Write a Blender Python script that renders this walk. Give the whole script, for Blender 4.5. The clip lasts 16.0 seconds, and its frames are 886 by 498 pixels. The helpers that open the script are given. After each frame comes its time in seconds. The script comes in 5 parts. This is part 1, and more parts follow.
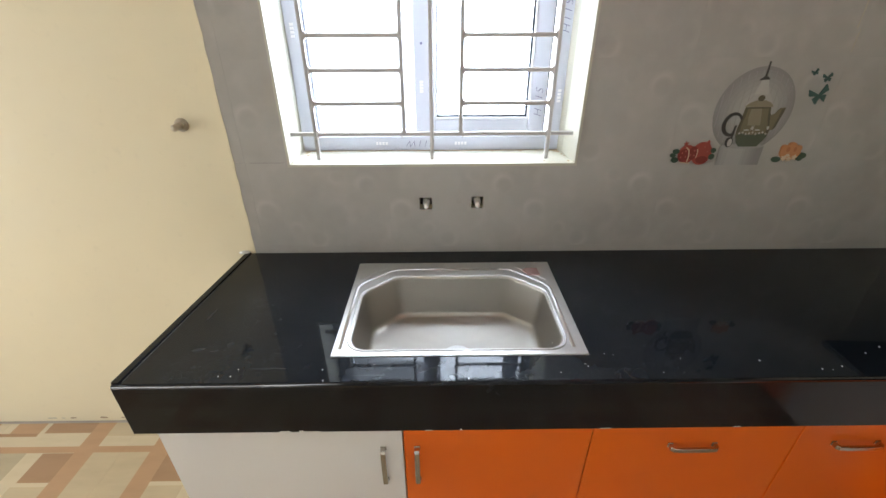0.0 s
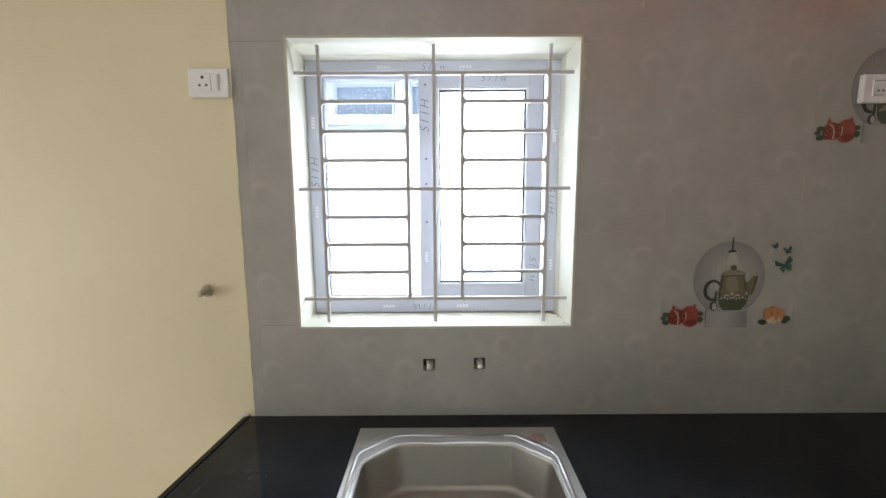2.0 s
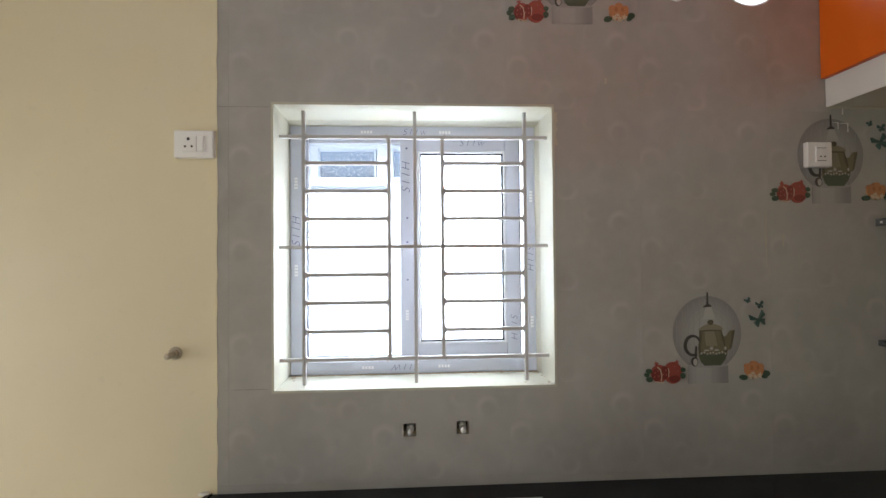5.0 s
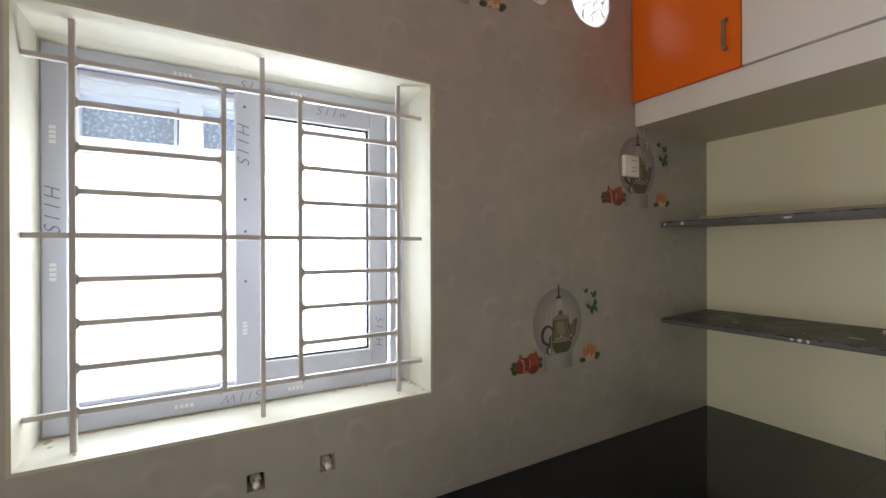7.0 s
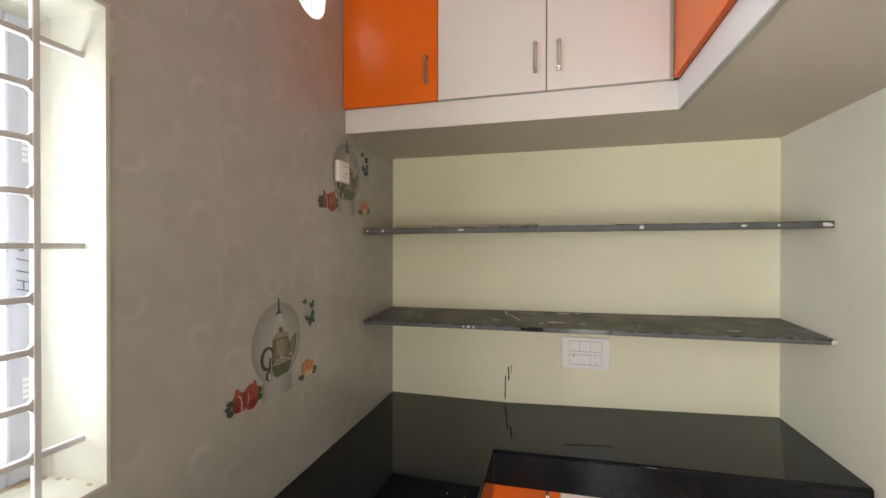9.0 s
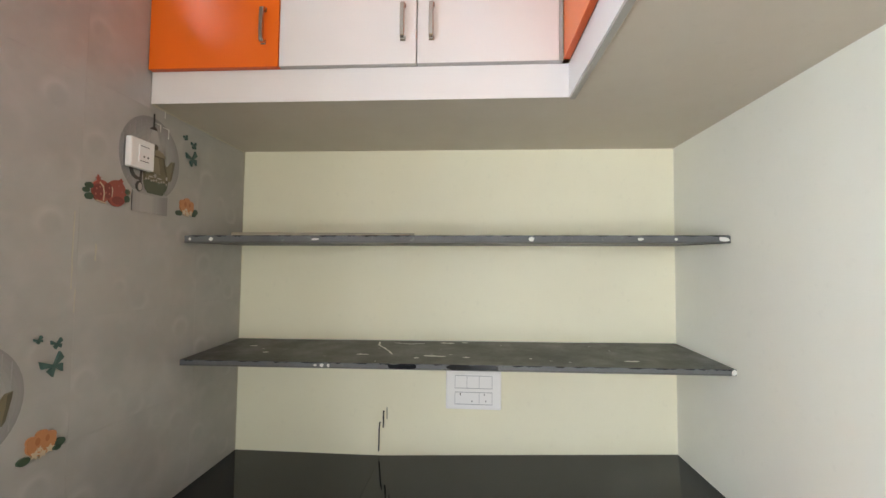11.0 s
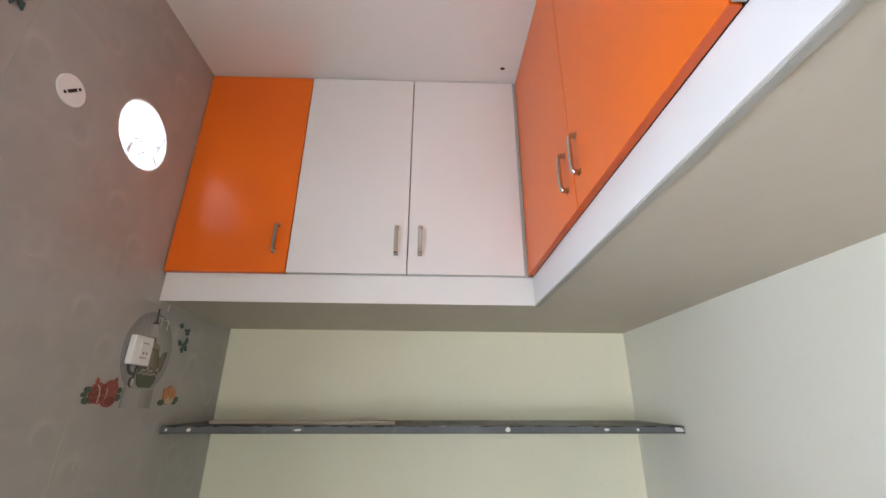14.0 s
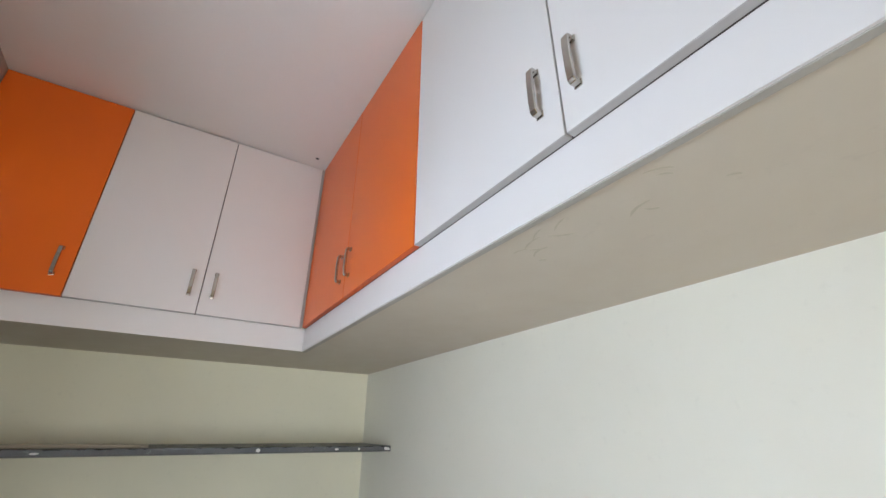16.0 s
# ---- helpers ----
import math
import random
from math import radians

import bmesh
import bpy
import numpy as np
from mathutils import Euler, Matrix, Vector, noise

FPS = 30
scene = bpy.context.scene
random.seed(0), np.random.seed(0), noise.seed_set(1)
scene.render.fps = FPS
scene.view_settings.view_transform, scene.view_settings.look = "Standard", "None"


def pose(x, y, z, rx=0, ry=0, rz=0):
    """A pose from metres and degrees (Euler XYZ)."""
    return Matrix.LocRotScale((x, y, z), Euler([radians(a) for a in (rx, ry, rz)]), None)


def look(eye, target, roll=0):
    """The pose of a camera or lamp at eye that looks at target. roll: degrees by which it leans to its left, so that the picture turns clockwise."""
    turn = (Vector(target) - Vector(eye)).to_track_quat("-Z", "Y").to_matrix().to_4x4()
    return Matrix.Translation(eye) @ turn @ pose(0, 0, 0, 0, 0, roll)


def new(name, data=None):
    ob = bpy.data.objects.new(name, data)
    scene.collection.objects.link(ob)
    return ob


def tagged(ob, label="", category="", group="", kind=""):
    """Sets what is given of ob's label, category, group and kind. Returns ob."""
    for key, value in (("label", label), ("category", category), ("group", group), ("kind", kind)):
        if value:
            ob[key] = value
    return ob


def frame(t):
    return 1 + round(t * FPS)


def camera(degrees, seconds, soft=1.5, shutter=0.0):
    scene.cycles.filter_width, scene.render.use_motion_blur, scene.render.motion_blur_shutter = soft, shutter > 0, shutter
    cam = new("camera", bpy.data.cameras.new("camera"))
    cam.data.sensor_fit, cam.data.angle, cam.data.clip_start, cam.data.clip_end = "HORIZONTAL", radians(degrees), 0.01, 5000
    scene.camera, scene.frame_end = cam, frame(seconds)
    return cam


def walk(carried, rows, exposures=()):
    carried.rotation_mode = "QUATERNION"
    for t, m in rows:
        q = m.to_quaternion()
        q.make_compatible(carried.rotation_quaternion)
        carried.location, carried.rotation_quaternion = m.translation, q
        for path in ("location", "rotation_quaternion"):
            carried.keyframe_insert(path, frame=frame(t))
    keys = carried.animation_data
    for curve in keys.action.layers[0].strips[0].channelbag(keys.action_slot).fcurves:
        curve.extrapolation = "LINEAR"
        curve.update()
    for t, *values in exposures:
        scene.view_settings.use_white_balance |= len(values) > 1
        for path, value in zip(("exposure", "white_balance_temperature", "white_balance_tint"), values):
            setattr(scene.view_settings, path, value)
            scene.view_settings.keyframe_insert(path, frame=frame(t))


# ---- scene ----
cam = camera(93.5, 16.0)
PATH = [
    (0, (0.01, 0.043, 1.577), (0.027, 1.802, 0.623), -0.2),
    (0.5, (0.007, 0.034, 1.594), (0.034, 1.869, 0.797), -0.0),
    (1, (0.013, 0.018, 1.594), (0.034, 1.926, 0.996), -0.1),
    (1.5, (0.027, 0.0, 1.616), (0.029, 1.954, 1.189), -0.3),
    (2, (0.014, -0.015, 1.631), (0.016, 1.966, 1.359), -0.3),
    (2.5, (0.014, -0.023, 1.642), (0.003, 1.971, 1.49), -0.3),
    (3, (0.036, -0.02, 1.635), (-0.003, 1.979, 1.576), -0.5),
    (5.3, (-0.002, -0.017, 1.611), (0.169, 1.975, 1.639), -0.5),
    (5.5, (-0.048, 0.019, 1.624), (0.236, 1.999, 1.631), -0.5),
    (6, (-0.093, 0.042, 1.613), (0.376, 1.986, 1.622), -0.9),
    (6.5, (-0.142, 0.113, 1.623), (0.576, 1.98, 1.612), -0.3),
    (7, (-0.14, 0.244, 1.61), (0.848, 1.983, 1.608), -0.2),
    (7.5, (-0.126, 0.407, 1.645), (1.147, 1.949, 1.619), -0.1),
    (8, (-0.104, 0.501, 1.632), (1.451, 1.758, 1.623), 0.0),
    (8.5, (-0.132, 0.545, 1.637), (1.66, 1.432, 1.634), 0.1),
    (9, (-0.168, 0.515, 1.641), (1.765, 1.029, 1.63), 0.1),
    (9.5, (-0.147, 0.489, 1.644), (1.84, 0.718, 1.636), 0.2),
    (9.7, (-0.12, 0.465, 1.63), (1.871, 0.646, 1.636), -0.1),
    (11.8, (0.351, 0.376, 1.619), (2.342, 0.496, 1.754), 0.6),
    (12, (0.338, 0.398, 1.643), (2.329, 0.506, 1.795), 0.3),
    (12.5, (0.298, 0.412, 1.683), (2.274, 0.523, 1.974), 0.2),
    (13, (0.22, 0.417, 1.738), (2.17, 0.513, 2.172), 0.3),
    (13.5, (0.14, 0.427, 1.759), (2.045, 0.481, 2.366), 0.3),
    (14, (0.038, 0.456, 1.781), (1.903, 0.405, 2.501), 0.4),
    (14.5, (-0.057, 0.514, 1.775), (1.766, 0.255, 2.554), 0.3),
    (15, (-0.145, 0.562, 1.765), (1.612, 0.044, 2.567), 0.5),
    (15.5, (-0.286, 0.58, 1.77), (1.369, -0.192, 2.585), 0.5),
    (16, (-0.483, 0.573, 1.768), (1.057, -0.398, 2.596), 0.3),
]
walk(cam, [(t, look(eye, target, roll)) for t, eye, target, roll in PATH],
     exposures=((0, 2.10, 6100, 10), (1.5, 1.78, 6050, 9), (3, 1.60, 6130, 10), (5.5, 1.55, 6180, 10), (7, 1.4, 6550, 11), (7.5, 1.27, 6750, 11), (8, 1.45, 6950, 11), (9, 2.08, 6600, 11), (9.5, 2.38, 6400, 11), (12, 2.44, 6000, 10.5), (14.5, 1.97, 5850, 11), (16, 1.72, 5850, 10.5)))

# ---- light ----
SUN_EL, SUN_ROT = radians(65), radians(175)
world = bpy.data.worlds.new("sky")
scene.world = world
world.use_nodes = True
wn = world.node_tree
sky = wn.nodes.new("ShaderNodeTexSky")
sky.sky_type, sky.sun_disc, sky.sun_elevation, sky.sun_rotation = "NISHITA", False, SUN_EL, SUN_ROT
wn.links.new(sky.outputs["Color"], wn.nodes["Background"].inputs["Color"])
wn.nodes["Background"].inputs["Strength"].default_value = 0.15

sun = new("sun", bpy.data.lights.new("sun", "SUN"))
sun.data.energy, sun.data.angle, sun.data.color = 4.2, radians(0.5), (1.0, 0.98, 0.95)
sun.matrix_world = look((0, 0, 20), Vector((0, 0, 20)) - Vector((math.sin(SUN_ROT) * math.cos(SUN_EL), math.cos(SUN_ROT) * math.cos(SUN_EL), math.sin(SUN_EL))))


def area(name, eye, target, w, h, power, color):
    ob = new(name, bpy.data.lights.new(name, "AREA"))
    ob.data.shape, ob.data.size, ob.data.size_y = "RECTANGLE", w, h
    ob.data.energy, ob.data.color = power, color
    ob.matrix_world = look(eye, target)
    return ob


# added fill lamp for hall daylight, in an assumed opening out of view
area("hall_fill_west", (-3.25, 0.15, 1.25), (0, 0.15, 1.25), 0.7, 2.0, 12.8, (1.0, 0.965, 0.88))
# the bright alley and sky beyond the window, from the two parts of its opening
area("daylight_window_low", (-0.01, 1.598, 1.512), (-0.01, 0, 1.512), 0.90, 0.66, 9.2, (0.91, 0.965, 1.0))
area("daylight_exhaust", (1.160, 1.597, 2.579), (1.160, 0, 2.40), 0.15, 0.15, 0.11, (0.95, 0.98, 1.0))
area("daylight_window_high", (0.21, 1.598, 1.972), (0.21, 0, 1.972), 0.46, 0.25, 1.35, (0.91, 0.965, 1.0))


# ---- materials ----


class Mat:
    """A small builder for node materials in object space."""

    def __init__(self, name, color, rough=0.5, metal=0.0, spec=0.5):
        self.m = bpy.data.materials.new(name)
        self.m.use_nodes = True
        self.t = self.m.node_tree
        self.b = self.t.nodes["Principled BSDF"]
        self.b.inputs["Base Color"].default_value = (*color, 1)
        self.b.inputs["Roughness"].default_value = rough
        self.b.inputs["Metallic"].default_value = metal
        self.b.inputs["Specular IOR Level"].default_value = spec
        self.col, self.color, self.bumped = None, color, None
        self.tc = self.t.nodes.new("ShaderNodeTexCoord").outputs["Object"]

    def node(self, kind, **inputs):
        n = self.t.nodes.new(kind)
        for k, v in inputs.items():
            key = k.replace("_", " ")
            if hasattr(v, "is_output"):
                self.t.links.new(v, n.inputs[key])
            else:
                n.inputs[key].default_value = v
        return n

    def coords(self, scale=(1, 1, 1)):
        n = self.node("ShaderNodeMapping", Scale=scale)
        self.t.links.new(self.tc, n.inputs["Vector"])
        return n.outputs["Vector"]

    def noise(self, scale, detail=3, stretch=(1, 1, 1), rough=0.55, distort=0.0):
        n = self.node("ShaderNodeTexNoise", Scale=scale, Detail=detail, Roughness=rough, Distortion=distort)
        self.t.links.new(self.coords(stretch), n.inputs["Vector"])
        return n.outputs["Fac"]

    def ramp(self, value, lo, hi, a=0.0, b=1.0):
        n = self.node("ShaderNodeMapRange")
        for i, v in ((1, lo), (2, hi), (3, a), (4, b)):
            n.inputs[i].default_value = v
        self.t.links.new(value, n.inputs[0])
        return n.outputs[0]

    def maths(self, op, a, b=0.0):
        n = self.t.nodes.new("ShaderNodeMath")
        n.operation = op
        for i, v in ((0, a), (1, b)):
            if hasattr(v, "is_output"):
                self.t.links.new(v, n.inputs[i])
            else:
                n.inputs[i].default_value = v
        return n.outputs[0]

    def tint(self, fac, color):
        """Mixes a colour over what is there by fac."""
        n = self.t.nodes.new("ShaderNodeMix")
        n.data_type = "RGBA"
        if self.col is None:
            n.inputs[6].default_value = (*self.color, 1)
        else:
            self.t.links.new(self.col, n.inputs[6])
        n.inputs[7].default_value = (*color, 1)
        self.t.links.new(fac, n.inputs[0])
        self.col = n.outputs[2]
        self.t.links.new(self.col, self.b.inputs["Base Color"])
        return self

    def rough(self, fac, lo, hi):
        self.t.links.new(self.ramp(fac, 0.3, 0.7, lo, hi), self.b.inputs["Roughness"])
        return self

    def bump(self, height, dist=0.001, strength=1.0):
        n = self.node("ShaderNodeBump", Distance=dist, Strength=strength, Height=height)
        if self.bumped:
            self.t.links.new(self.bumped, n.inputs["Normal"])
        self.bumped = n.outputs["Normal"]
        self.t.links.new(self.bumped, self.b.inputs["Normal"])
        return self


def paint(name, color, dirt=0.12, rough=0.55):
    k = Mat(name, color, rough)
    dark = tuple(c * 0.8 for c in color)
    k.tint(k.ramp(k.noise(1.7, 4), 0.4, 0.75, 0, dirt * 2), dark)
    k.tint(k.ramp(k.noise(38, 3), 0.62, 0.75, 0, dirt), tuple(c * 0.7 for c in color))
    k.rough(k.noise(9), rough - 0.08, rough + 0.1)
    k.bump(k.noise(260, 2), 0.0004, 0.5).bump(k.noise(5, 2), 0.004, 0.35)
    return k.m


M_CREAM = paint("cream_wall_paint", (0.77, 0.68, 0.48))
M_PALE = paint("pale_yellow_wall_paint", (0.86, 0.82, 0.63))
M_SOUTH = paint("pale_grey_wall_paint", (0.79, 0.765, 0.655))
M_CEIL = paint("white_ceiling_paint", (0.78, 0.76, 0.73), 0.05)
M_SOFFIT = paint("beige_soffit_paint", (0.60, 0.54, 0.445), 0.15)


def reveal_paint():
    k = Mat("chalky_white_reveal_paint", (0.50, 0.485, 0.41), 0.6)
    k.tint(k.ramp(k.noise(6, 4), 0.42, 0.7, 0, 0.35), (0.60, 0.55, 0.38))
    k.tint(k.ramp(k.noise(22, 4, rough=0.7), 0.62, 0.74, 0, 0.5), (0.45, 0.34, 0.22))
    k.bump(k.noise(60, 3), 0.0015, 0.6)
    return k.m


M_REVEAL = reveal_paint()


def tile_mat():
    k = Mat("grey_printed_wall_tile", (0.405, 0.386, 0.360), 0.3, 0.0, 0.8)
    k.tint(k.ramp(k.noise(2.2, 4), 0.35, 0.7, 0, 0.6), (0.31, 0.29, 0.273))
    k.tint(k.ramp(k.noise(5.5, 3, distort=0.6), 0.45, 0.62, 0, 0.35), (0.32, 0.30, 0.28))
    k.tint(k.ramp(k.noise(12, 4), 0.45, 0.75, 0, 0.45), (0.46, 0.435, 0.41))
    # rings and crescents printed on every tile alike
    xyz = k.t.nodes.new("ShaderNodeSeparateXYZ")
    k.t.links.new(k.tc, xyz.inputs[0])
    wob = k.maths("MULTIPLY", k.maths("SUBTRACT", k.noise(9, 2), 0.5), 0.012)
    u = k.maths("ADD", k.maths("FLOORED_MODULO", k.maths("SUBTRACT", xyz.outputs[0], 0.755), 0.457), wob)
    v = k.maths("ADD", k.maths("FLOORED_MODULO", k.maths("SUBTRACT", xyz.outputs[2], 1.180), 0.307), wob)
    patch = k.ramp(k.noise(7, 3), 0.3, 0.65, 0.35, 1.0)
    for cx, cz, r, w, dx, dz, gain in ((0.386, 0.228, 0.031, 0.010, -0.4, 0.9, 1.0), (0.040, 0.138, 0.033, 0.011, -0.3, 0.9, 0.9), (0.200, 0.033, 0.030, 0.010, 0.5, -0.8, 0.8),
                                       (0.100, 0.245, 0.056, 0.016, -0.7, 0.5, 0.35), (0.270, 0.120, 0.050, 0.015, 0.8, 0.3, 0.35), (0.130, 0.070, 0.020, 0.008, 0.4, 0.8, 0.5),
                                       (0.415, 0.060, 0.036, 0.012, 0.9, -0.2, 0.4), (0.290, 0.262, 0.022, 0.008, -0.8, -0.5, 0.45)):
        a, b = k.maths("SUBTRACT", u, cx), k.maths("SUBTRACT", v, cz)
        d = k.maths("SQRT", k.maths("ADD", k.maths("MULTIPLY", a, a), k.maths("MULTIPLY", b, b)))
        ring = k.ramp(k.maths("ABSOLUTE", k.maths("SUBTRACT", d, r)), 0.0, w * 1.8, 1.0, 0.0)
        side = k.ramp(k.maths("ADD", k.maths("MULTIPLY", a, dx), k.maths("MULTIPLY", b, dz)), -r * 0.5, r, 0.06, 1.0)
        k.tint(k.maths("MULTIPLY", k.maths("MULTIPLY", ring, side), k.maths("MULTIPLY", patch, gain * 0.62)), (0.52, 0.495, 0.47))
        k.tint(k.ramp(d, r * 0.6, r, 0.32 * gain, 0.0), (0.33, 0.305, 0.285))
    k.rough(k.noise(20), 0.285, 0.37)
    return k.m


M_TILE = tile_mat()
M_GROUT = paint("grey_tile_grout", (0.37, 0.345, 0.325), 0.1, 0.8)


def granite(name, base, rough, dust, fleck=1.5, spec=0.5):
    k = Mat(name, base, rough, 0.0, spec)
    k.tint(k.ramp(k.noise(420, 2), 0.62, 0.72, 0, 0.5), tuple(c * 2.6 + 0.01 for c in base))
    k.tint(k.ramp(k.noise(5, 4, rough=0.55), 0.45, 0.85, 0, dust), (0.15, 0.155, 0.15))
    k.tint(k.ramp(k.noise(33, 5, rough=0.75), 0.60, 0.80, 0, dust * fleck), (0.30, 0.30, 0.29))
    k.rough(k.noise(6, 5, rough=0.7), rough * 0.6 if rough < 0.2 else 0.3, rough * 1.8)
    return k.m


M_GRANITE = granite("polished_black_granite", (0.006, 0.0082, 0.012), 0.03, 0.11, 0.8, 0.32)
M_FRONT = granite("cut_black_granite_edge", (0.005, 0.006, 0.009), 0.10, 0.05, 0.7, 0.25)
M_SHELF = granite("dusty_black_granite_shelf", (0.075, 0.073, 0.066), 0.35, 0.25)
M_SHELF_EDGE = granite("sawn_granite_edge", (0.10, 0.105, 0.11), 0.5, 0.6)


def laminate(name, color, rough):
    k = Mat(name, color, rough)
    k.tint(k.ramp(k.noise(2.0, 3), 0.4, 0.75, 0, 0.12), tuple(c * 0.8 for c in color))
    k.rough(k.noise(14), max(rough - 0.01, 0.285), max(rough + 0.02, 0.30))
    return k.m


M_ORANGE = laminate("orange_laminate", (0.80, 0.145, 0.004), 0.28)
M_WHITE = laminate("white_laminate", (0.76, 0.73, 0.71), 0.32)
# door undersides: shade put into the colour; the grey also serves as edge band
M_ORANGE_SHADED = laminate("shaded_orange_edge", (0.60, 0.09, 0.008), 0.45)
M_EDGE = laminate("grey_edge_band_and_shade", (0.42, 0.40, 0.38), 0.45)
M_INNER = laminate("dark_cabinet_inside", (0.10, 0.08, 0.07), 0.6)


def metal(name, color, lo, hi, stretch=(1, 1, 1), scale=60):
    k = Mat(name, color, lo, 1.0)
    k.rough(k.noise(scale, 3, stretch), lo, hi)
    return k.m


M_STEEL = metal("brushed_stainless_steel", (0.60, 0.59, 0.58), 0.29, 0.36, (1, 8, 1), 30)
M_BASIN = metal("satin_steel_basin", (0.43, 0.405, 0.365), 0.40, 0.46, (1, 1, 1), 20)
M_NICKEL = metal("satin_nickel", (0.52, 0.49, 0.45), 0.12, 0.20)
M_BRASS = laminate("paint_smeared_pipe_metal", (0.52, 0.45, 0.34), 0.45)
M_GRILLE = laminate("white_painted_grille_steel", (0.50, 0.475, 0.47), 0.4)
M_UPVC = laminate("white_upvc_with_film", (0.60, 0.63, 0.73), 0.35)
M_SASH = laminate("bare_white_upvc", (0.72, 0.74, 0.79), 0.35)
M_GASKET = Mat("black_gasket", (0.02, 0.022, 0.03), 0.5).m
M_PEN = Mat("blue_pen_ink", (0.15, 0.16, 0.31), 0.5).m
M_PALEPEN = Mat("faint_blue_pen_ink", (0.45, 0.50, 0.62), 0.5).m
M_FILM = Mat("white_film_print", (0.88, 0.88, 0.92), 0.4).m
M_PLASTIC = laminate("white_switch_plastic", (0.88, 0.865, 0.85), 0.25)
M_SLOT = Mat("dark_slot", (0.02, 0.02, 0.02), 0.6).m
M_SOCKETLINE = Mat("grey_plastic_line", (0.35, 0.34, 0.36), 0.4).m
M_MORTAR = paint("dark_cement", (0.10, 0.085, 0.07), 0.3, 0.9)
M_FACADE = paint("sunlit_white_facade", (0.68, 0.72, 0.77), 0.06, 0.8)
M_GROUND = paint("alley_concrete", (0.32, 0.30, 0.27), 0.3, 0.9)
M_STICKER = Mat("faded_red_label", (0.26, 0.17, 0.16), 0.35).m
M_PLASTER_EDGE = paint("grey_plaster_edge", (0.42, 0.40, 0.36), 0.3)
M_WOOD = laminate("raw_pale_wood_strip", (0.42, 0.37, 0.28), 0.7)
M_GRIME = paint("brown_sill_grime", (0.40, 0.30, 0.19), 0.4, 0.8)
M_SCUFF = Mat("grey_scuff", (0.50, 0.455, 0.355), 0.7).m
M_WATERMARK = Mat("dried_water_mark", (0.028, 0.030, 0.033), 0.2).m
M_SMEAR = Mat("pale_cement_smear", (0.50, 0.46, 0.36), 0.7).m
M_JOINT = Mat("dark_joint_shadow", (0.20, 0.19, 0.18), 0.8).m
M_WIRE = Mat("black_wire", (0.015, 0.015, 0.015), 0.5).m
M_PLASTER = Mat("white_paint_drip", (0.75, 0.74, 0.70), 0.6).m


def glass_mat(name, haze, tint=(0.93, 0.96, 1.0)):
    m = bpy.data.materials.new(name)
    m.use_nodes = True
    t = m.node_tree
    t.nodes.clear()
    out = t.nodes.new("ShaderNodeOutputMaterial")
    tr = t.nodes.new("ShaderNodeBsdfTransparent")
    tr.inputs[0].default_value = (*tint, 1)
    gl = t.nodes.new("ShaderNodeBsdfGlossy")
    gl.inputs["Roughness"].default_value = 0.03
    fr = t.nodes.new("ShaderNodeFresnel")
    fr.inputs[0].default_value = 1.45
    mix = t.nodes.new("ShaderNodeMixShader")
    t.links.new(fr.outputs[0], mix.inputs[0])
    t.links.new(tr.outputs[0], mix.inputs[1])
    t.links.new(gl.outputs[0], mix.inputs[2])
    tl = t.nodes.new("ShaderNodeBsdfTranslucent")
    tl.inputs[0].default_value = (0.9, 0.92, 0.95, 1)
    mix2 = t.nodes.new("ShaderNodeMixShader")
    nz = t.nodes.new("ShaderNodeTexNoise")
    nz.inputs["Scale"].default_value = 9
    mr = t.nodes.new("ShaderNodeMapRange")
    mr.inputs[3].default_value, mr.inputs[4].default_value = haze * 0.7, haze * 1.3
    t.links.new(nz.outputs["Fac"], mr.inputs[0])
    t.links.new(mr.outputs[0], mix2.inputs[0])
    t.links.new(mix.outputs[0], mix2.inputs[1])
    t.links.new(tl.outputs[0], mix2.inputs[2])
    t.links.new(mix2.outputs[0], out.inputs[0])
    return m


M_GLASS = glass_mat("clear_window_glass", 0.06)
M_HAZY = glass_mat("film_covered_window_glass", 0.55)
M_SHEET = glass_mat("crumpled_clear_plastic", 0.45, (0.97, 0.98, 1.0))
M_FOLD = Mat("folded_milky_plastic", (0.86, 0.89, 0.93), 0.3).m
M_FARGLASS = Mat("dusty_far_glass", (0.20, 0.26, 0.36), 0.2)
M_FARGLASS.tint(M_FARGLASS.ramp(M_FARGLASS.noise(70, 4, rough=0.8), 0.50, 0.60, 0, 0.9), (0.58, 0.62, 0.68))
M_FARGLASS = M_FARGLASS.m


def floor_piece(name, color):
    k = Mat(name, color, 0.18)
    k.tint(k.ramp(k.noise(5, 4, (1, 4, 1)), 0.4, 0.7, 0, 0.35), tuple(c * 0.75 for c in color))
    return k.m


F_BEIGE = floor_piece("beige_floor_print", (0.56, 0.46, 0.31))
F_LIGHT = floor_piece("light_cream_floor_print", (0.64, 0.55, 0.39))
F_TERRA = floor_piece("terracotta_floor_print", (0.50, 0.32, 0.19))
F_BROWN = floor_piece("brown_floor_print", (0.40, 0.25, 0.15))
F_OLIVE = floor_piece("olive_floor_print", (0.47, 0.40, 0.28))

# ---- mesh helpers ----


def mesh_of(name, bm, mats):
    bm.normal_update()
    me = bpy.data.meshes.new(name)
    bm.to_mesh(me)
    bm.free()
    for m in mats if isinstance(mats, (list, tuple)) else [mats]:
        me.materials.append(m)
    return me


def part(name, bm, mats, parent=None, label=""):
    ob = new(name, mesh_of(name, bm, mats))
    if parent is not None:
        ob.parent = parent
    return tagged(ob, label)


def thing(name, label, category, group="", at=(0, 0, 0)):
    ob = new(name)
    ob.location = at
    return tagged(ob, label, category, group)


